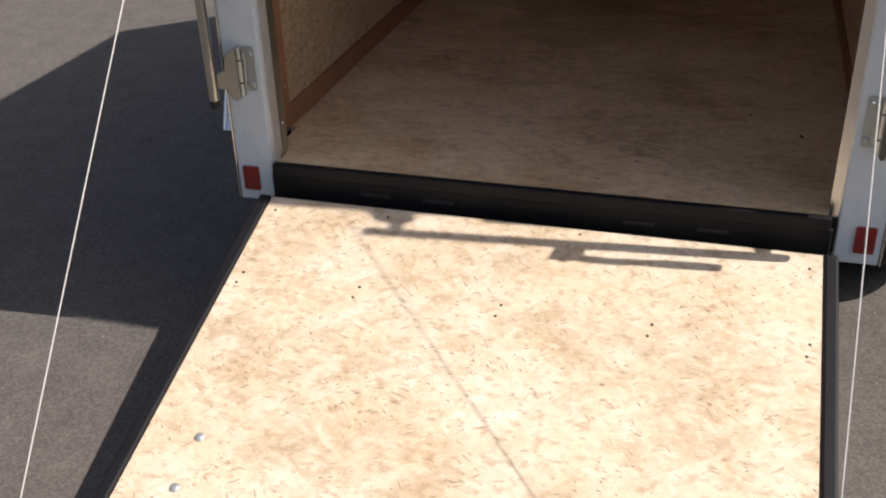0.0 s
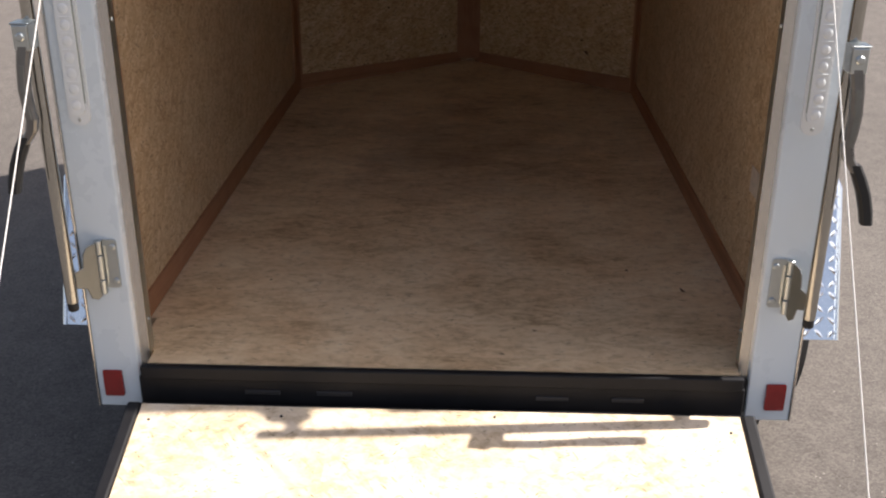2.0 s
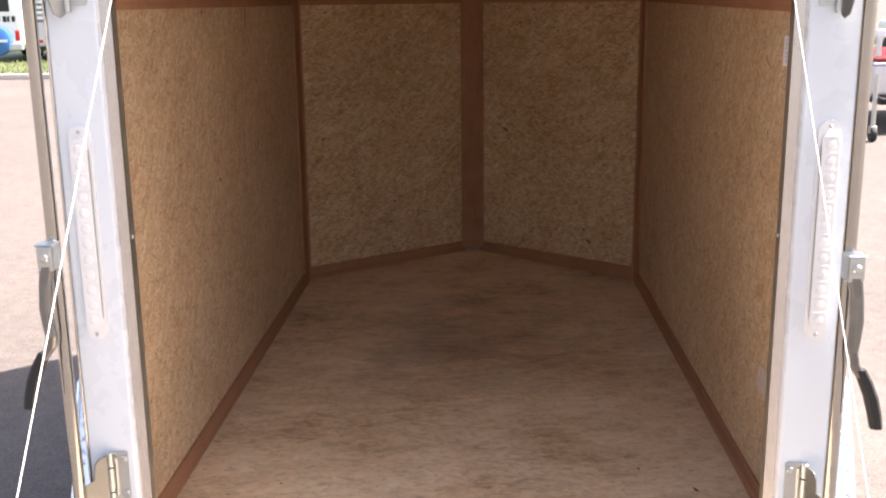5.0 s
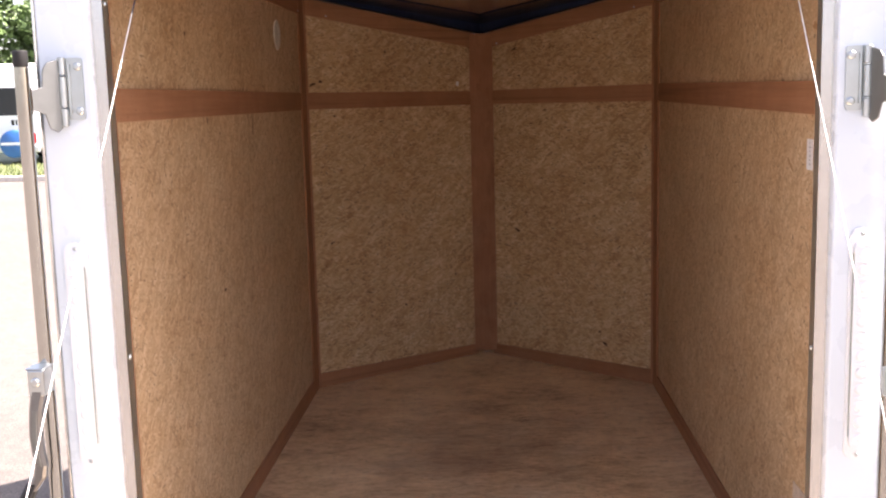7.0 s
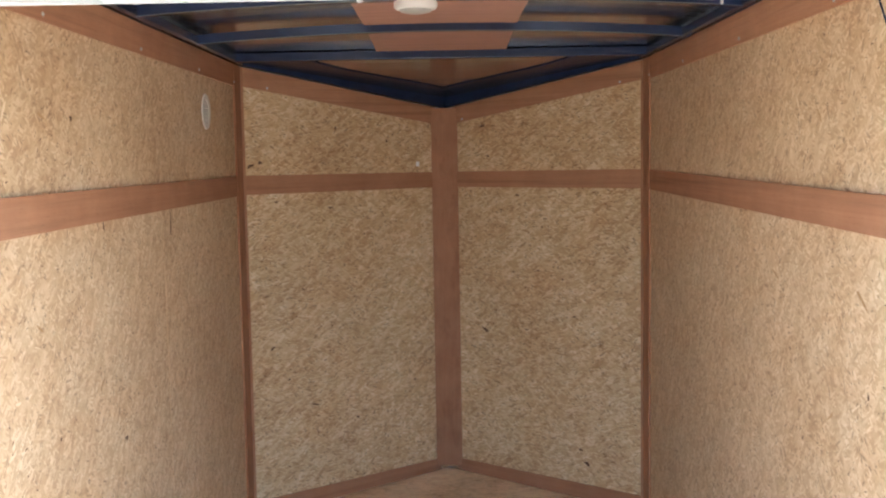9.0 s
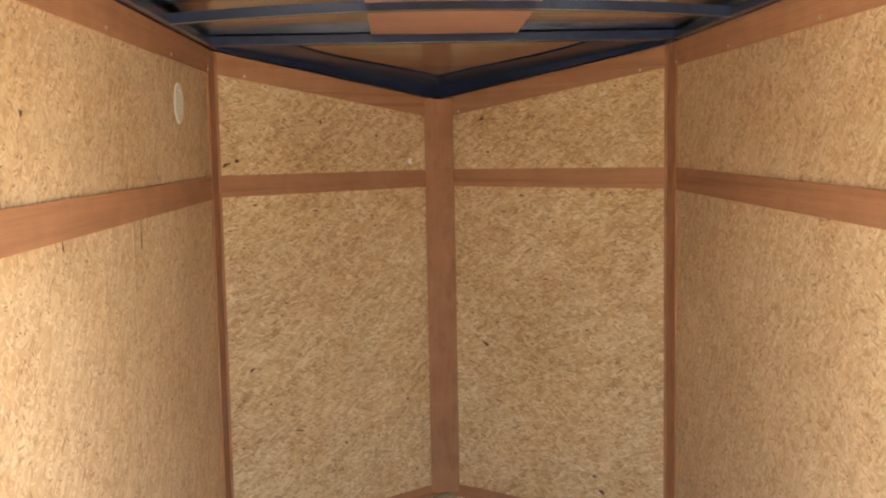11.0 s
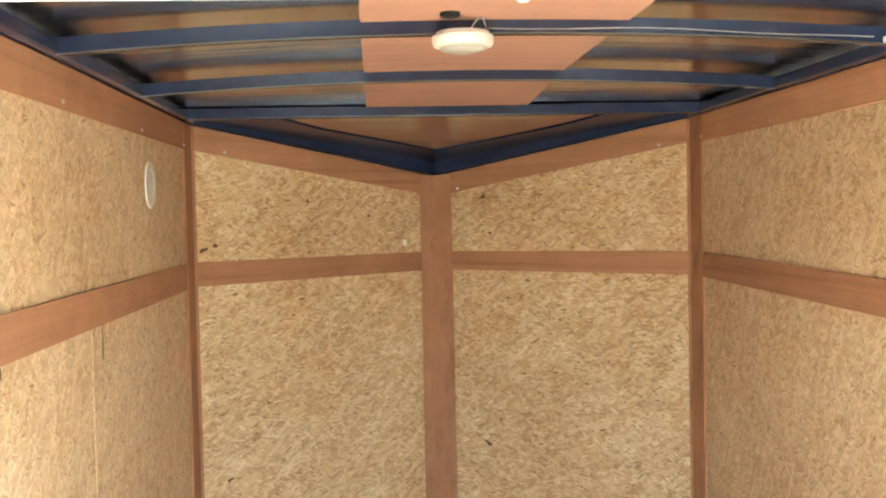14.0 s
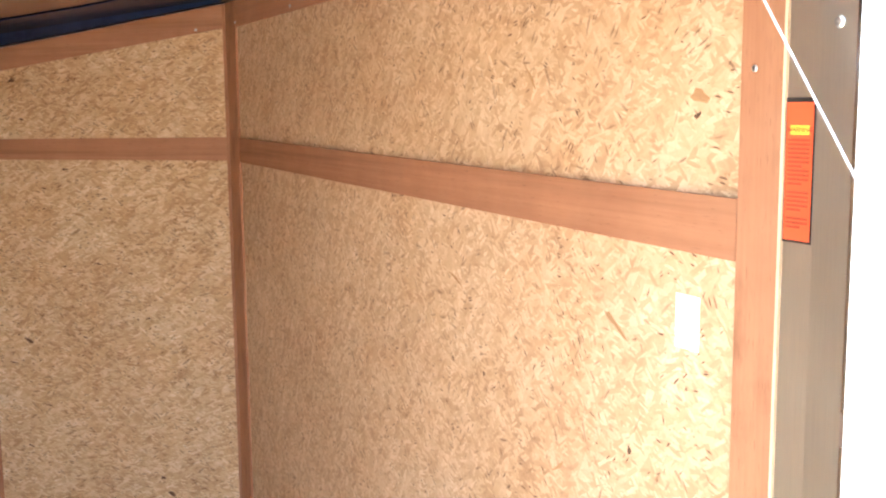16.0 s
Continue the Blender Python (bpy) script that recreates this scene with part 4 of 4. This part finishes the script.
t = thing("paper_label", "small white printed paper label on strand board", "label")
part("sheet", box(XR - 0.0012, XR - 0.0002, 0.320, 0.362, 1.553, 1.618), M_PAPER, t)
for k in range(6):
    part("print_bar", box(XR - 0.0016, XR - 0.0013, 0.334 + 0.004 * (k % 2), 0.344, 1.563 + k * 0.009, 1.567 + k * 0.009), M_FAINT, t)

t = thing("paper_label", "torn pale paper label low on strand board", "label")
part("sheet", box(XR - 0.0012, XR - 0.0002, 0.310, 0.402, 0.782, 0.846), M_TORN, t)

# orange warning sticker on the metal jamb
t = thing("warning_sticker", "orange warning sticker with black border on metal", "sticker")
SX = 0.687 + 0.004
part("border", box(SX - 0.0008, SX - 0.0002, 0.1175, 0.1545, 1.706, 1.846), M_INK, t)
part("sheet", box(SX - 0.0012, SX - 0.0009, 0.1190, 0.1530, 1.7085, 1.8415), M_ORANGE, t)
part("band", box(SX - 0.0016, SX - 0.0013, 0.1235, 0.1475, 1.8105, 1.8195), M_YELLOW, t)
for k in range(22):
    if k in (11, 17, 21):
        continue
    z = 1.8055 - k * 0.0042
    part("print_bar", box(SX - 0.0016, SX - 0.0013, 0.1225 + (0.009 if k in (6, 10, 16, 20) else 0.0), 0.1500, z - 0.0010, z + 0.0010), M_PRINT, t)
txt = bpy.data.curves.new("word", "FONT")
txt.body, txt.size, txt.align_x, txt.align_y, txt.extrude = "WARNING", 0.0066, "CENTER", "CENTER", 0.0001
tmp = bpy.data.objects.new("word", txt)
scene.collection.objects.link(tmp)
bpy.context.view_layer.update()
me = bpy.data.meshes.new_from_object(tmp.evaluated_get(bpy.context.evaluated_depsgraph_get()))
bpy.data.objects.remove(tmp)
me.materials.clear()
me.materials.append(M_INK)
w = new("word", me)
w.parent = t
w.matrix_basis = Matrix.Translation((SX - 0.0018, 0.1355, 1.8150)) @ Matrix.Rotation(radians(-90), 4, "Z") @ Matrix.Rotation(radians(90), 4, "X")

# dark knots and chips in the boards
def knot(parent, at, n, w, h, lean, mat=None, name="knot"):
    bm = bmesh.new()
    ring = []
    for k in range(9):
        a = 2 * math.pi * k / 9
        r = 1.0 + 0.28 * math.sin(k * 2.3 + w * 900)
        ring.append(bm.verts.new((0.5 * w * r * math.cos(a), 0.0004, 0.5 * h * r * math.sin(a))))
    top = bm.verts.new((0, -0.0004, 0))
    for k in range(9):
        bm.faces.new((ring[k], ring[(k + 1) % 9], top))
    bm.faces.new(ring[::-1])
    ob = part(name, bm, mat or M_KNOT, parent)
    face = Vector((n[0], n[1], 0)).normalized()
    q = Vector((0, -1, 0)).rotation_difference(face).to_matrix().to_4x4()
    ob.matrix_basis = Matrix.Translation(Vector(at) + face * 0.0006) @ q @ Matrix.Rotation(radians(lean), 4, "Y")
    return ob


def on_nose(x, z):
    """A point on the face of the nose boards at plan x."""
    k = (x - XL) / (AX - XL) if x < AX else (XR - x) / (XR - AX)
    return (x, YC + (AY - YC) * k, z)


for x, z, ww, hh, lean in ((-0.119, 0.906, 0.014, 0.010, 0), (-0.34, 0.80, 0.018, 0.008, 30), (-0.395, 1.930, 0.010, 0.014, 0), (-0.678, 1.792, 0.030, 0.011, -24),
                           (-0.648, 1.804, 0.016, 0.014, 0), (-0.21, 1.88, 0.010, 0.012, 0), (-0.60, 1.66, 0.020, 0.006, 0),
                           (-0.489, 0.883, 0.030, 0.006, 12), (-0.626, 1.121, 0.022, 0.009, -30), (-0.575, 0.995, 0.018, 0.005, -20), (-0.30, 1.52, 0.014, 0.004, 30),
                           (-0.42, 1.63, 0.022, 0.005, -8), (-0.52, 1.33, 0.014, 0.005, 25), (-0.22, 1.17, 0.016, 0.004, -15)):
    knot(wall_nw, on_nose(x, z), -NL, ww, hh, lean)
for x, z, ww, hh, lean in ((0.174, 1.110, 0.040, 0.011, 28), (0.125, 1.035, 0.026, 0.004, 4), (0.169, 1.934, 0.024, 0.012, -12), (0.190, 1.815, 0.018, 0.007, 8), (0.160, 0.760, 0.022, 0.005, 15), (0.283, 1.355, 0.018, 0.005, -8), (0.375, 1.367, 0.024, 0.005, 6), (0.541, 0.640, 0.024, 0.014, 20),
                           (0.24, 1.60, 0.020, 0.005, 10), (0.40, 1.57, 0.024, 0.004, -5), (0.33, 1.13, 0.020, 0.005, 14), (0.50, 1.20, 0.018, 0.005, -14), (0.22, 0.90, 0.026, 0.004, 5),
                           (0.52, 0.69, 0.016, 0.010, 0), (0.30, 1.66, 0.022, 0.006, 0), (0.46, 1.34, 0.018, 0.005, 12)):
    knot(wall_ne, on_nose(x, z), -NR, ww, hh, lean)
for y, z, ww, hh, lean in ((1.003, 1.197, 0.026, 0.010, 10), (1.440, 1.652, 0.009, 0.075, 2), (0.912, 1.679, 0.010, 0.022, 0), (0.62, 1.30, 0.010, 0.008, 0), (0.75, 1.90, 0.014, 0.012, 0)):
    knot(wall_west, (XL, y, z), (1, 0), ww, hh, lean)
for y, z, ww, hh, lean in ((0.848, 1.405, 0.007, 0.009, 0), (0.451, 1.395, 0.008, 0.013, 0), (0.332, 1.828, 0.014, 0.006, -25), (0.36, 1.60, 0.008, 0.007, 0)):
    knot(wall_east, (XR, y, z), (-1, 0), ww, hh, lean)

for x, y, ww, hh, lean in ((-0.453, 0.449, 0.012, 0.007, 20), (-0.576, 0.387, 0.016, 0.005, 0), (0.216, 0.194, 0.013, 0.006, -15), (0.138, 0.079, 0.010, 0.006, 0),
                           (-0.591, 0.181, 0.014, 0.005, 8), (0.474, 0.547, 0.010, 0.014, 0), (0.600, 0.430, 0.010, 0.030, 15), (0.02, 0.24, 0.018, 0.004, 4), (-0.30, 0.30, 0.020, 0.004, -6)):
    chip = knot(floor, (x, y, FZ), (0, -1), ww, hh, lean)
    chip.matrix_basis = Matrix.Translation((x, y, FZ + 0.0003)) @ Matrix.Rotation(radians(lean), 4, "Z") @ Matrix.Rotation(radians(-90), 4, "X")

# long brown strands that stand out in the boards
M_FLAKE = plank_wood("brown_strand", (0.34, 0.19, 0.085), (0.50, 0.32, 0.16))
for y, z, ww, hh, lean in ((0.487, 1.557, 0.057, 0.009, 32), (0.330, 1.850, 0.030, 0.016, 8), (0.62, 1.32, 0.040, 0.006, -35), (0.95, 1.55, 0.045, 0.006, 20), (0.70, 1.88, 0.038, 0.006, 50)):
    knot(wall_east, (XR, y, z), (-1, 0), ww, hh, lean, M_FLAKE, "strand")
for y, z, ww, hh, lean in ((0.55, 1.52, 0.040, 0.006, 30), (0.86, 1.35, 0.045, 0.006, -40), (0.60, 1.90, 0.036, 0.007, 15)):
    knot(wall_west, (XL, y, z), (1, 0), ww, hh, lean, M_FLAKE, "strand")
for x, z, ww, hh, lean in ((0.33, 1.52, 0.045, 0.008, 10), (0.52, 1.58, 0.050, 0.007, -12), (0.28, 1.22, 0.048, 0.008, 18), (0.45, 1.05, 0.050, 0.007, 4)):
    knot(wall_ne, on_nose(x, z), -NR, ww, hh, lean, M_FLAKE, "strand")

# a pale tag stapled to the nose wall
t = thing("paper_tag", "tiny pale tag on the nose wall strand board", "tag")
part("sheet", prism([tuple(Vector(on_nose(xq, 0)[:2]) - NL * d) for xq, d in ((-0.098, 0.0003), (-0.086, 0.0003), (-0.086, 0.0012), (-0.098, 0.0012))], 1.777, 1.797), M_PAPER, t)

# screw heads in the trim boards
for xq, n_, h_ in ((-0.030, NL, wall_nw), (0.095, NR, wall_ne), (-0.62, NL, wall_nw), (0.655, NR, wall_ne)):
    px_, py_, _ = on_nose(xq, 0)
    k_ = abs(xq - AX) / 0.717
    bolt(h_, px_ - n_.x * T, py_ - n_.y * T, NT + (WT - NT) * k_ - 0.058, 0.0042, "y", -1, name="screw")
for sgn, x, holder in ((1, XL + T, wall_west), (-1, XR - T, wall_east)):
    for y in (0.62, 1.22, 1.80, 2.30):
        bolt(holder, x, y, WT - 0.062, 0.004, "x", sgn, name="screw")
    for z in (0.62, 1.30, 1.877, 2.09):
        bolt(holder, x + sgn * 0.001, 0.235 if sgn < 0 else 0.200, z, 0.0038, "x", sgn, name="screw")


# ---- yard around the trailer ----
M_GRASS = leaf_mat("grass", (0.07, 0.10, 0.03), (0.19, 0.21, 0.08))
M_LEAF = leaf_mat("leaves", (0.045, 0.085, 0.02), (0.12, 0.19, 0.06))
M_BARK = paint("bark", (0.12, 0.085, 0.06), 0.9, speck=0.3, scale=25, bump=0.6)
M_KERB = paint("pale_concrete", (0.46, 0.43, 0.39), 0.85, speck=0.12, scale=12, bump=0.3)
M_CAR = paint("white_car_paint", (0.78, 0.79, 0.80), 0.25, speck=0.01, scale=2)
M_SILVER = paint("silver_sheet", (0.62, 0.63, 0.66), 0.3, 0.7, 0.04, 4)
M_GLASS = paint("dark_window_glass", (0.02, 0.025, 0.03), 0.06, speck=0.05)
M_BLUE = paint("blue_vinyl", (0.03, 0.13, 0.38), 0.4, speck=0.08, scale=8)
M_LAMP = paint("red_lamp", (0.55, 0.02, 0.02), 0.25, speck=0.05)

KY = 22.4
tagged(part("kerb", box(-60, 60, KY, KY + 0.16, 0.0, 0.13, 0.02, 2), M_KERB), "long pale concrete kerb along the grass", "kerb", kind="structure")
verge = bmesh.new()
vg = [[verge.verts.new((-60 + i * 4, KY + 0.16 + j * 3.2, 0.11 + 0.02 * math.sin(i * 1.7 + j))) for j in range(8)] for i in range(31)]
for i in range(30):
    for j in range(7):
        verge.faces.new((vg[i][j], vg[i + 1][j], vg[i + 1][j + 1], vg[i][j + 1]))
tagged(part("verge", verge, M_GRASS), "flat strip of mown grass behind the kerb", "grass", kind="structure")
random.seed(21)
blades = bmesh.new()
for side in ((-17.0, -8.5), (9.0, 16.0)):
    for _ in range(2600):
        x, y = random.uniform(*side), KY + 0.2 + 5.5 * random.random() ** 1.6
        h, a = random.uniform(0.05, 0.13), random.uniform(0, math.pi)
        dx, dy = 0.02 * math.cos(a), 0.02 * math.sin(a)
        lx, ly = random.uniform(-0.04, 0.04), random.uniform(-0.04, 0.04)
        blades.faces.new([blades.verts.new(p) for p in ((x - dx, y - dy, 0.10), (x + dx, y + dy, 0.10), (x + lx, y + ly, 0.10 + h))])
tagged(part("grass_blades", blades, M_GRASS), "short sunlit grass blades on the verge", "grass", kind="stuff")


def road_wheel(parent, x, y, r, w):
    wh = part("wheel", lathe([(r * 0.62, -w / 2), (r * 0.93, -w / 2), (r, -w * 0.36), (r, w * 0.36), (r * 0.93, w / 2), (r * 0.62, w / 2)], 28, "x"), M_RUBBER, parent, "black tyre on a pale rim", True)
    wh.location = (x, y, r)
    part("rim", lathe([(r * 0.6, -w * 0.4), (r * 0.6, w * 0.38), (r * 0.4, w * 0.30), (0.0, w * 0.32)], 20, "x"), M_SILVER, wh, smooth=True)


def camper_van(x, y):
    """A tall white van seen from behind."""
    t = thing("camper_van", "tall white camper van parked on the grass", "van", at=(x, y, 0.10))
    part("body", box(-1.15, 1.15, 0, 6.2, 0.42, 2.95, 0.16, 3), M_CAR, t, smooth=True)
    part("rear_window", box(-0.78, 0.78, -0.012, 0.02, 1.45, 2.25, 0.008), M_GLASS, t, "dark rear window")
    part("bumper", box(-1.12, 1.12, -0.14, 0.03, 0.36, 0.56, 0.04, 2), M_SILVER, t)
    for sx in (-1.0, 0.88):
        part("tail_lamp", box(sx, sx + 0.13, -0.02, 0.02, 0.62, 0.92, 0.015), M_LAMP, t, "red tail lamp")
    for k in range(3):
        part("marker_lamp", box(-0.16 + 0.14 * k, -0.10 + 0.14 * k, 0.0, 0.035, 2.80, 2.83, 0.008), M_LAMP, t)
    for k, ww in enumerate((0.09, 0.05, 0.11, 0.07, 0.10)):
        part("letter_bar", box(0.30 + 0.13 * k, 0.30 + 0.13 * k + ww, -0.006, 0.002, 1.16, 1.32), M_INK, t)
    for sx in (-1.0, 1.0):
        road_wheel(t, sx * 0.98, 1.0, 0.36, 0.24)
        road_wheel(t, sx * 0.98, 4.9, 0.36, 0.24)
    cover = part("spare_cover", lathe([(0.0, 0.20), (0.33, 0.19), (0.40, 0.15), (0.41, 0.0), (0.36, -0.01)], 32, "y"), M_BLUE, t, "round blue vinyl spare wheel cover", True)
    cover.matrix_basis = Matrix.Translation((0.38, -0.02, 0.62)) @ Matrix.Rotation(math.pi, 4, "Z")
    part("stripe", box(-0.34, 0.34, -0.001, 0.004, -0.03, 0.05), M_CAR, cover).location = (0, 0.20, 0.0)
    return t


camper_van(-14.30, 27.9)


def stock_trailer(x, y):
    t = thing("stock_trailer", "silver livestock trailer with slatted upper sides", "trailer", at=(x, y, 0.10))
    part("lower_body", box(-0.95, 0.95, 0, 4.4, 0.45, 1.15, 0.03, 2), M_SILVER, t)
    for k in range(5):
        part("slat", box(-0.95, 0.95, -0.01, 0.02, 1.22 + k * 0.15, 1.30 + k * 0.15, 0.008), M_CAR, t)
    for sx in (-0.93, 0.89):
        part("corner_post", box(sx, sx + 0.05, -0.02, 0.04, 0.45, 2.10, 0.008), M_SILVER, t)
    part("roof", box(-0.98, 0.98, -0.04, 4.45, 2.06, 2.14, 0.03, 2), M_CAR, t)
    part("side_wall", box(-0.95, -0.92, 0.05, 4.35, 1.15, 2.06), M_SILVER, t)
    part("side_wall", box(0.92, 0.95, 0.05, 4.35, 1.15, 2.06), M_SILVER, t)
    part("bumper", box(-0.90, 0.90, -0.10, 0.0, 0.32, 0.45, 0.02), M_RUBBER, t)
    for sx in (-0.86, 0.76):
        part("tail_lamp", box(sx, sx + 0.10, -0.03, 0.0, 0.55, 0.64, 0.01), M_LAMP, t)
    for sx in (-0.90, 0.90):
        road_wheel(t, sx, 2.2, 0.34, 0.2)
    return t


stock_trailer(-11.95, 28.1)


def flat_trailer(x, y):
    """A low silver trailer on a jack with a small wheel."""
    t = thing("utility_trailer", "low silver utility trailer on a caster jack", "trailer", at=(x, y, 0))
    part("bed", box(0.20, 2.2, 0.7, 3.6, 0.46, 0.86, 0.03, 2), M_SILVER, t)
    part("red_band", box(0.19, 2.21, 0.69, 3.61, 0.91, 0.95, 0.008), M_RED, t, "red reflective band")
    part("rim_rail", box(0.18, 2.22, 0.68, 3.62, 0.862, 0.898, 0.012), M_CAR, t)
    part("rack_rail", box(0.20, 2.2, 0.72, 0.77, 1.20, 1.30, 0.015), M_CAR, t)
    for sx in (0.22, 2.12):
        part("rack_post", box(sx, sx + 0.06, 0.72, 0.77, 0.96, 1.20, 0.008), M_SILVER, t)
    part("tongue", box(0.05, 0.13, 0.0, 0.75, 0.44, 0.52, 0.01), M_BLACK, t)
    part("drawbar", box(0.05, 1.2, 0.62, 0.70, 0.44, 0.52, 0.01), M_BLACK, t)
    j = part("jack", tube([(0.0, 0.05, 0.16), (0.0, 0.05, 0.80)], 0.028, 12), M_ZINC, t, "zinc jack post", True)
    part("caster", lathe([(0.03, -0.03), (0.085, -0.03), (0.09, -0.015), (0.09, 0.015), (0.085, 0.03), (0.03, 0.03)], 24, "x"), M_RUBBER, j, "black caster wheel", True).location = (0.0, 0.05, 0.09)
    part("fork", box(-0.045, 0.045, 0.02, 0.08, 0.10, 0.19, 0.006), M_ZINC, j)
    for sx in (0.10, 2.30):
        road_wheel(t, sx, 2.2, 0.30, 0.18)
    return t


flat_trailer(4.72, 10.45)


def pickup(x, y):
    t = thing("pickup_truck", "white pickup truck parked across the yard", "truck", at=(x, y, 0))
    part("bed", box(-0.95, 0.95, 0, 1.95, 0.55, 1.10, 0.06, 2), M_CAR, t)
    part("cab", box(-0.92, 0.92, 1.97, 3.75, 0.55, 1.80, 0.14, 3), M_CAR, t, smooth=True)
    part("hood", box(-0.93, 0.93, 3.77, 5.1, 0.50, 1.12, 0.10, 3), M_CAR, t, smooth=True)
    part("rear_glass", box(-0.70, 0.70, 1.955, 1.985, 1.25, 1.65, 0.01), M_GLASS, t)
    for sx in (-0.93, 0.91):
        part("side_glass", box(sx, sx + 0.02, 2.15, 3.5, 1.22, 1.66, 0.006), M_GLASS, t)
    part("bumper", box(-0.93, 0.93, -0.15, -0.01, 0.42, 0.60, 0.03, 2), M_SILVER, t)
    for sx in (-0.94, 0.82):
        part("tail_lamp", box(sx, sx + 0.12, -0.01, 0.02, 0.72, 1.02, 0.012), M_LAMP, t)
    for sx in (-0.84, 0.84):
        road_wheel(t, sx, 1.0, 0.37, 0.24)
        road_wheel(t, sx, 4.3, 0.37, 0.24)
    return t


pickup(11.0, 20.0)


def tree(x, y, h, spread, seed):
    """A broad tree: tapered trunk, limbs, and a crown of many small leaves in uneven clumps."""
    rnd = random.Random(seed)
    t = thing("tree", "broad leafy green tree behind the parked vehicles", "tree", "trees behind the yard", at=(x, y, 0))
    trunk = tube([(0, 0, 0), (0.05, 0.02, h * 0.18), (0.0, 0.05, h * 0.38), (0.06, 0.0, h * 0.62)], [0.20, 0.16, 0.12, 0.05], 10)
    part("trunk", trunk, M_BARK, t, smooth=True)
    centres = []
    limbs = bmesh.new()
    for k in range(11):
        a, up = k * 2.4 + rnd.random(), rnd.uniform(0.22, 0.95)
        r = spread * (1.15 - 0.65 * up) * rnd.uniform(0.55, 1.0)
        c = Vector((r * math.cos(a), r * math.sin(a), h * (0.15 + 0.80 * up)))
        centres.append((c, rnd.uniform(0.55, 1.0) * spread * 0.42))
        tube([(0, 0, h * 0.2), tuple(c * 0.5 + Vector((0, 0, h * 0.12))), tuple(c)], [0.07, 0.045, 0.015], 6, limbs)
    part("limbs", limbs, M_BARK, t)
    vs, fs = [], []
    for c, r in centres:
        for _ in range(620):
            d = Vector((rnd.gauss(0, 1), rnd.gauss(0, 1), rnd.gauss(0, 0.8))).normalized() * r * (0.45 + 0.6 * rnd.random())
            p = c + d
            u = Vector((rnd.gauss(0, 1), rnd.gauss(0, 1), rnd.gauss(0, 1))).normalized()
            w = u.cross(Vector((rnd.gauss(0, 1), rnd.gauss(0, 1), rnd.gauss(0, 1)))).normalized()
            s0 = rnd.uniform(0.10, 0.19)
            n = len(vs)
            vs += [p - u * s0, p + w * s0 * 0.5, p + u * s0, p - w * s0 * 0.5]
            fs.append((n, n + 1, n + 2, n + 3))
    me = bpy.data.meshes.new("crown")
    me.from_pydata([tuple(v) for v in vs], [], fs)
    me.materials.append(M_LEAF)
    crown = new("crown", me)
    crown.parent = t
    return t


for k, (x, y, h, sp) in enumerate(((-19.5, 36, 7.5, 3.0), (-15.6, 37, 6.8, 2.8), (-12.0, 36, 7.2, 3.0), (-8.2, 38, 6.5, 2.7), (13.5, 36, 7.0, 3.0), (17.5, 37, 6.4, 2.8), (21.0, 36, 7.0, 3.0))):
    tree(x, y, h, sp, 40 + k)
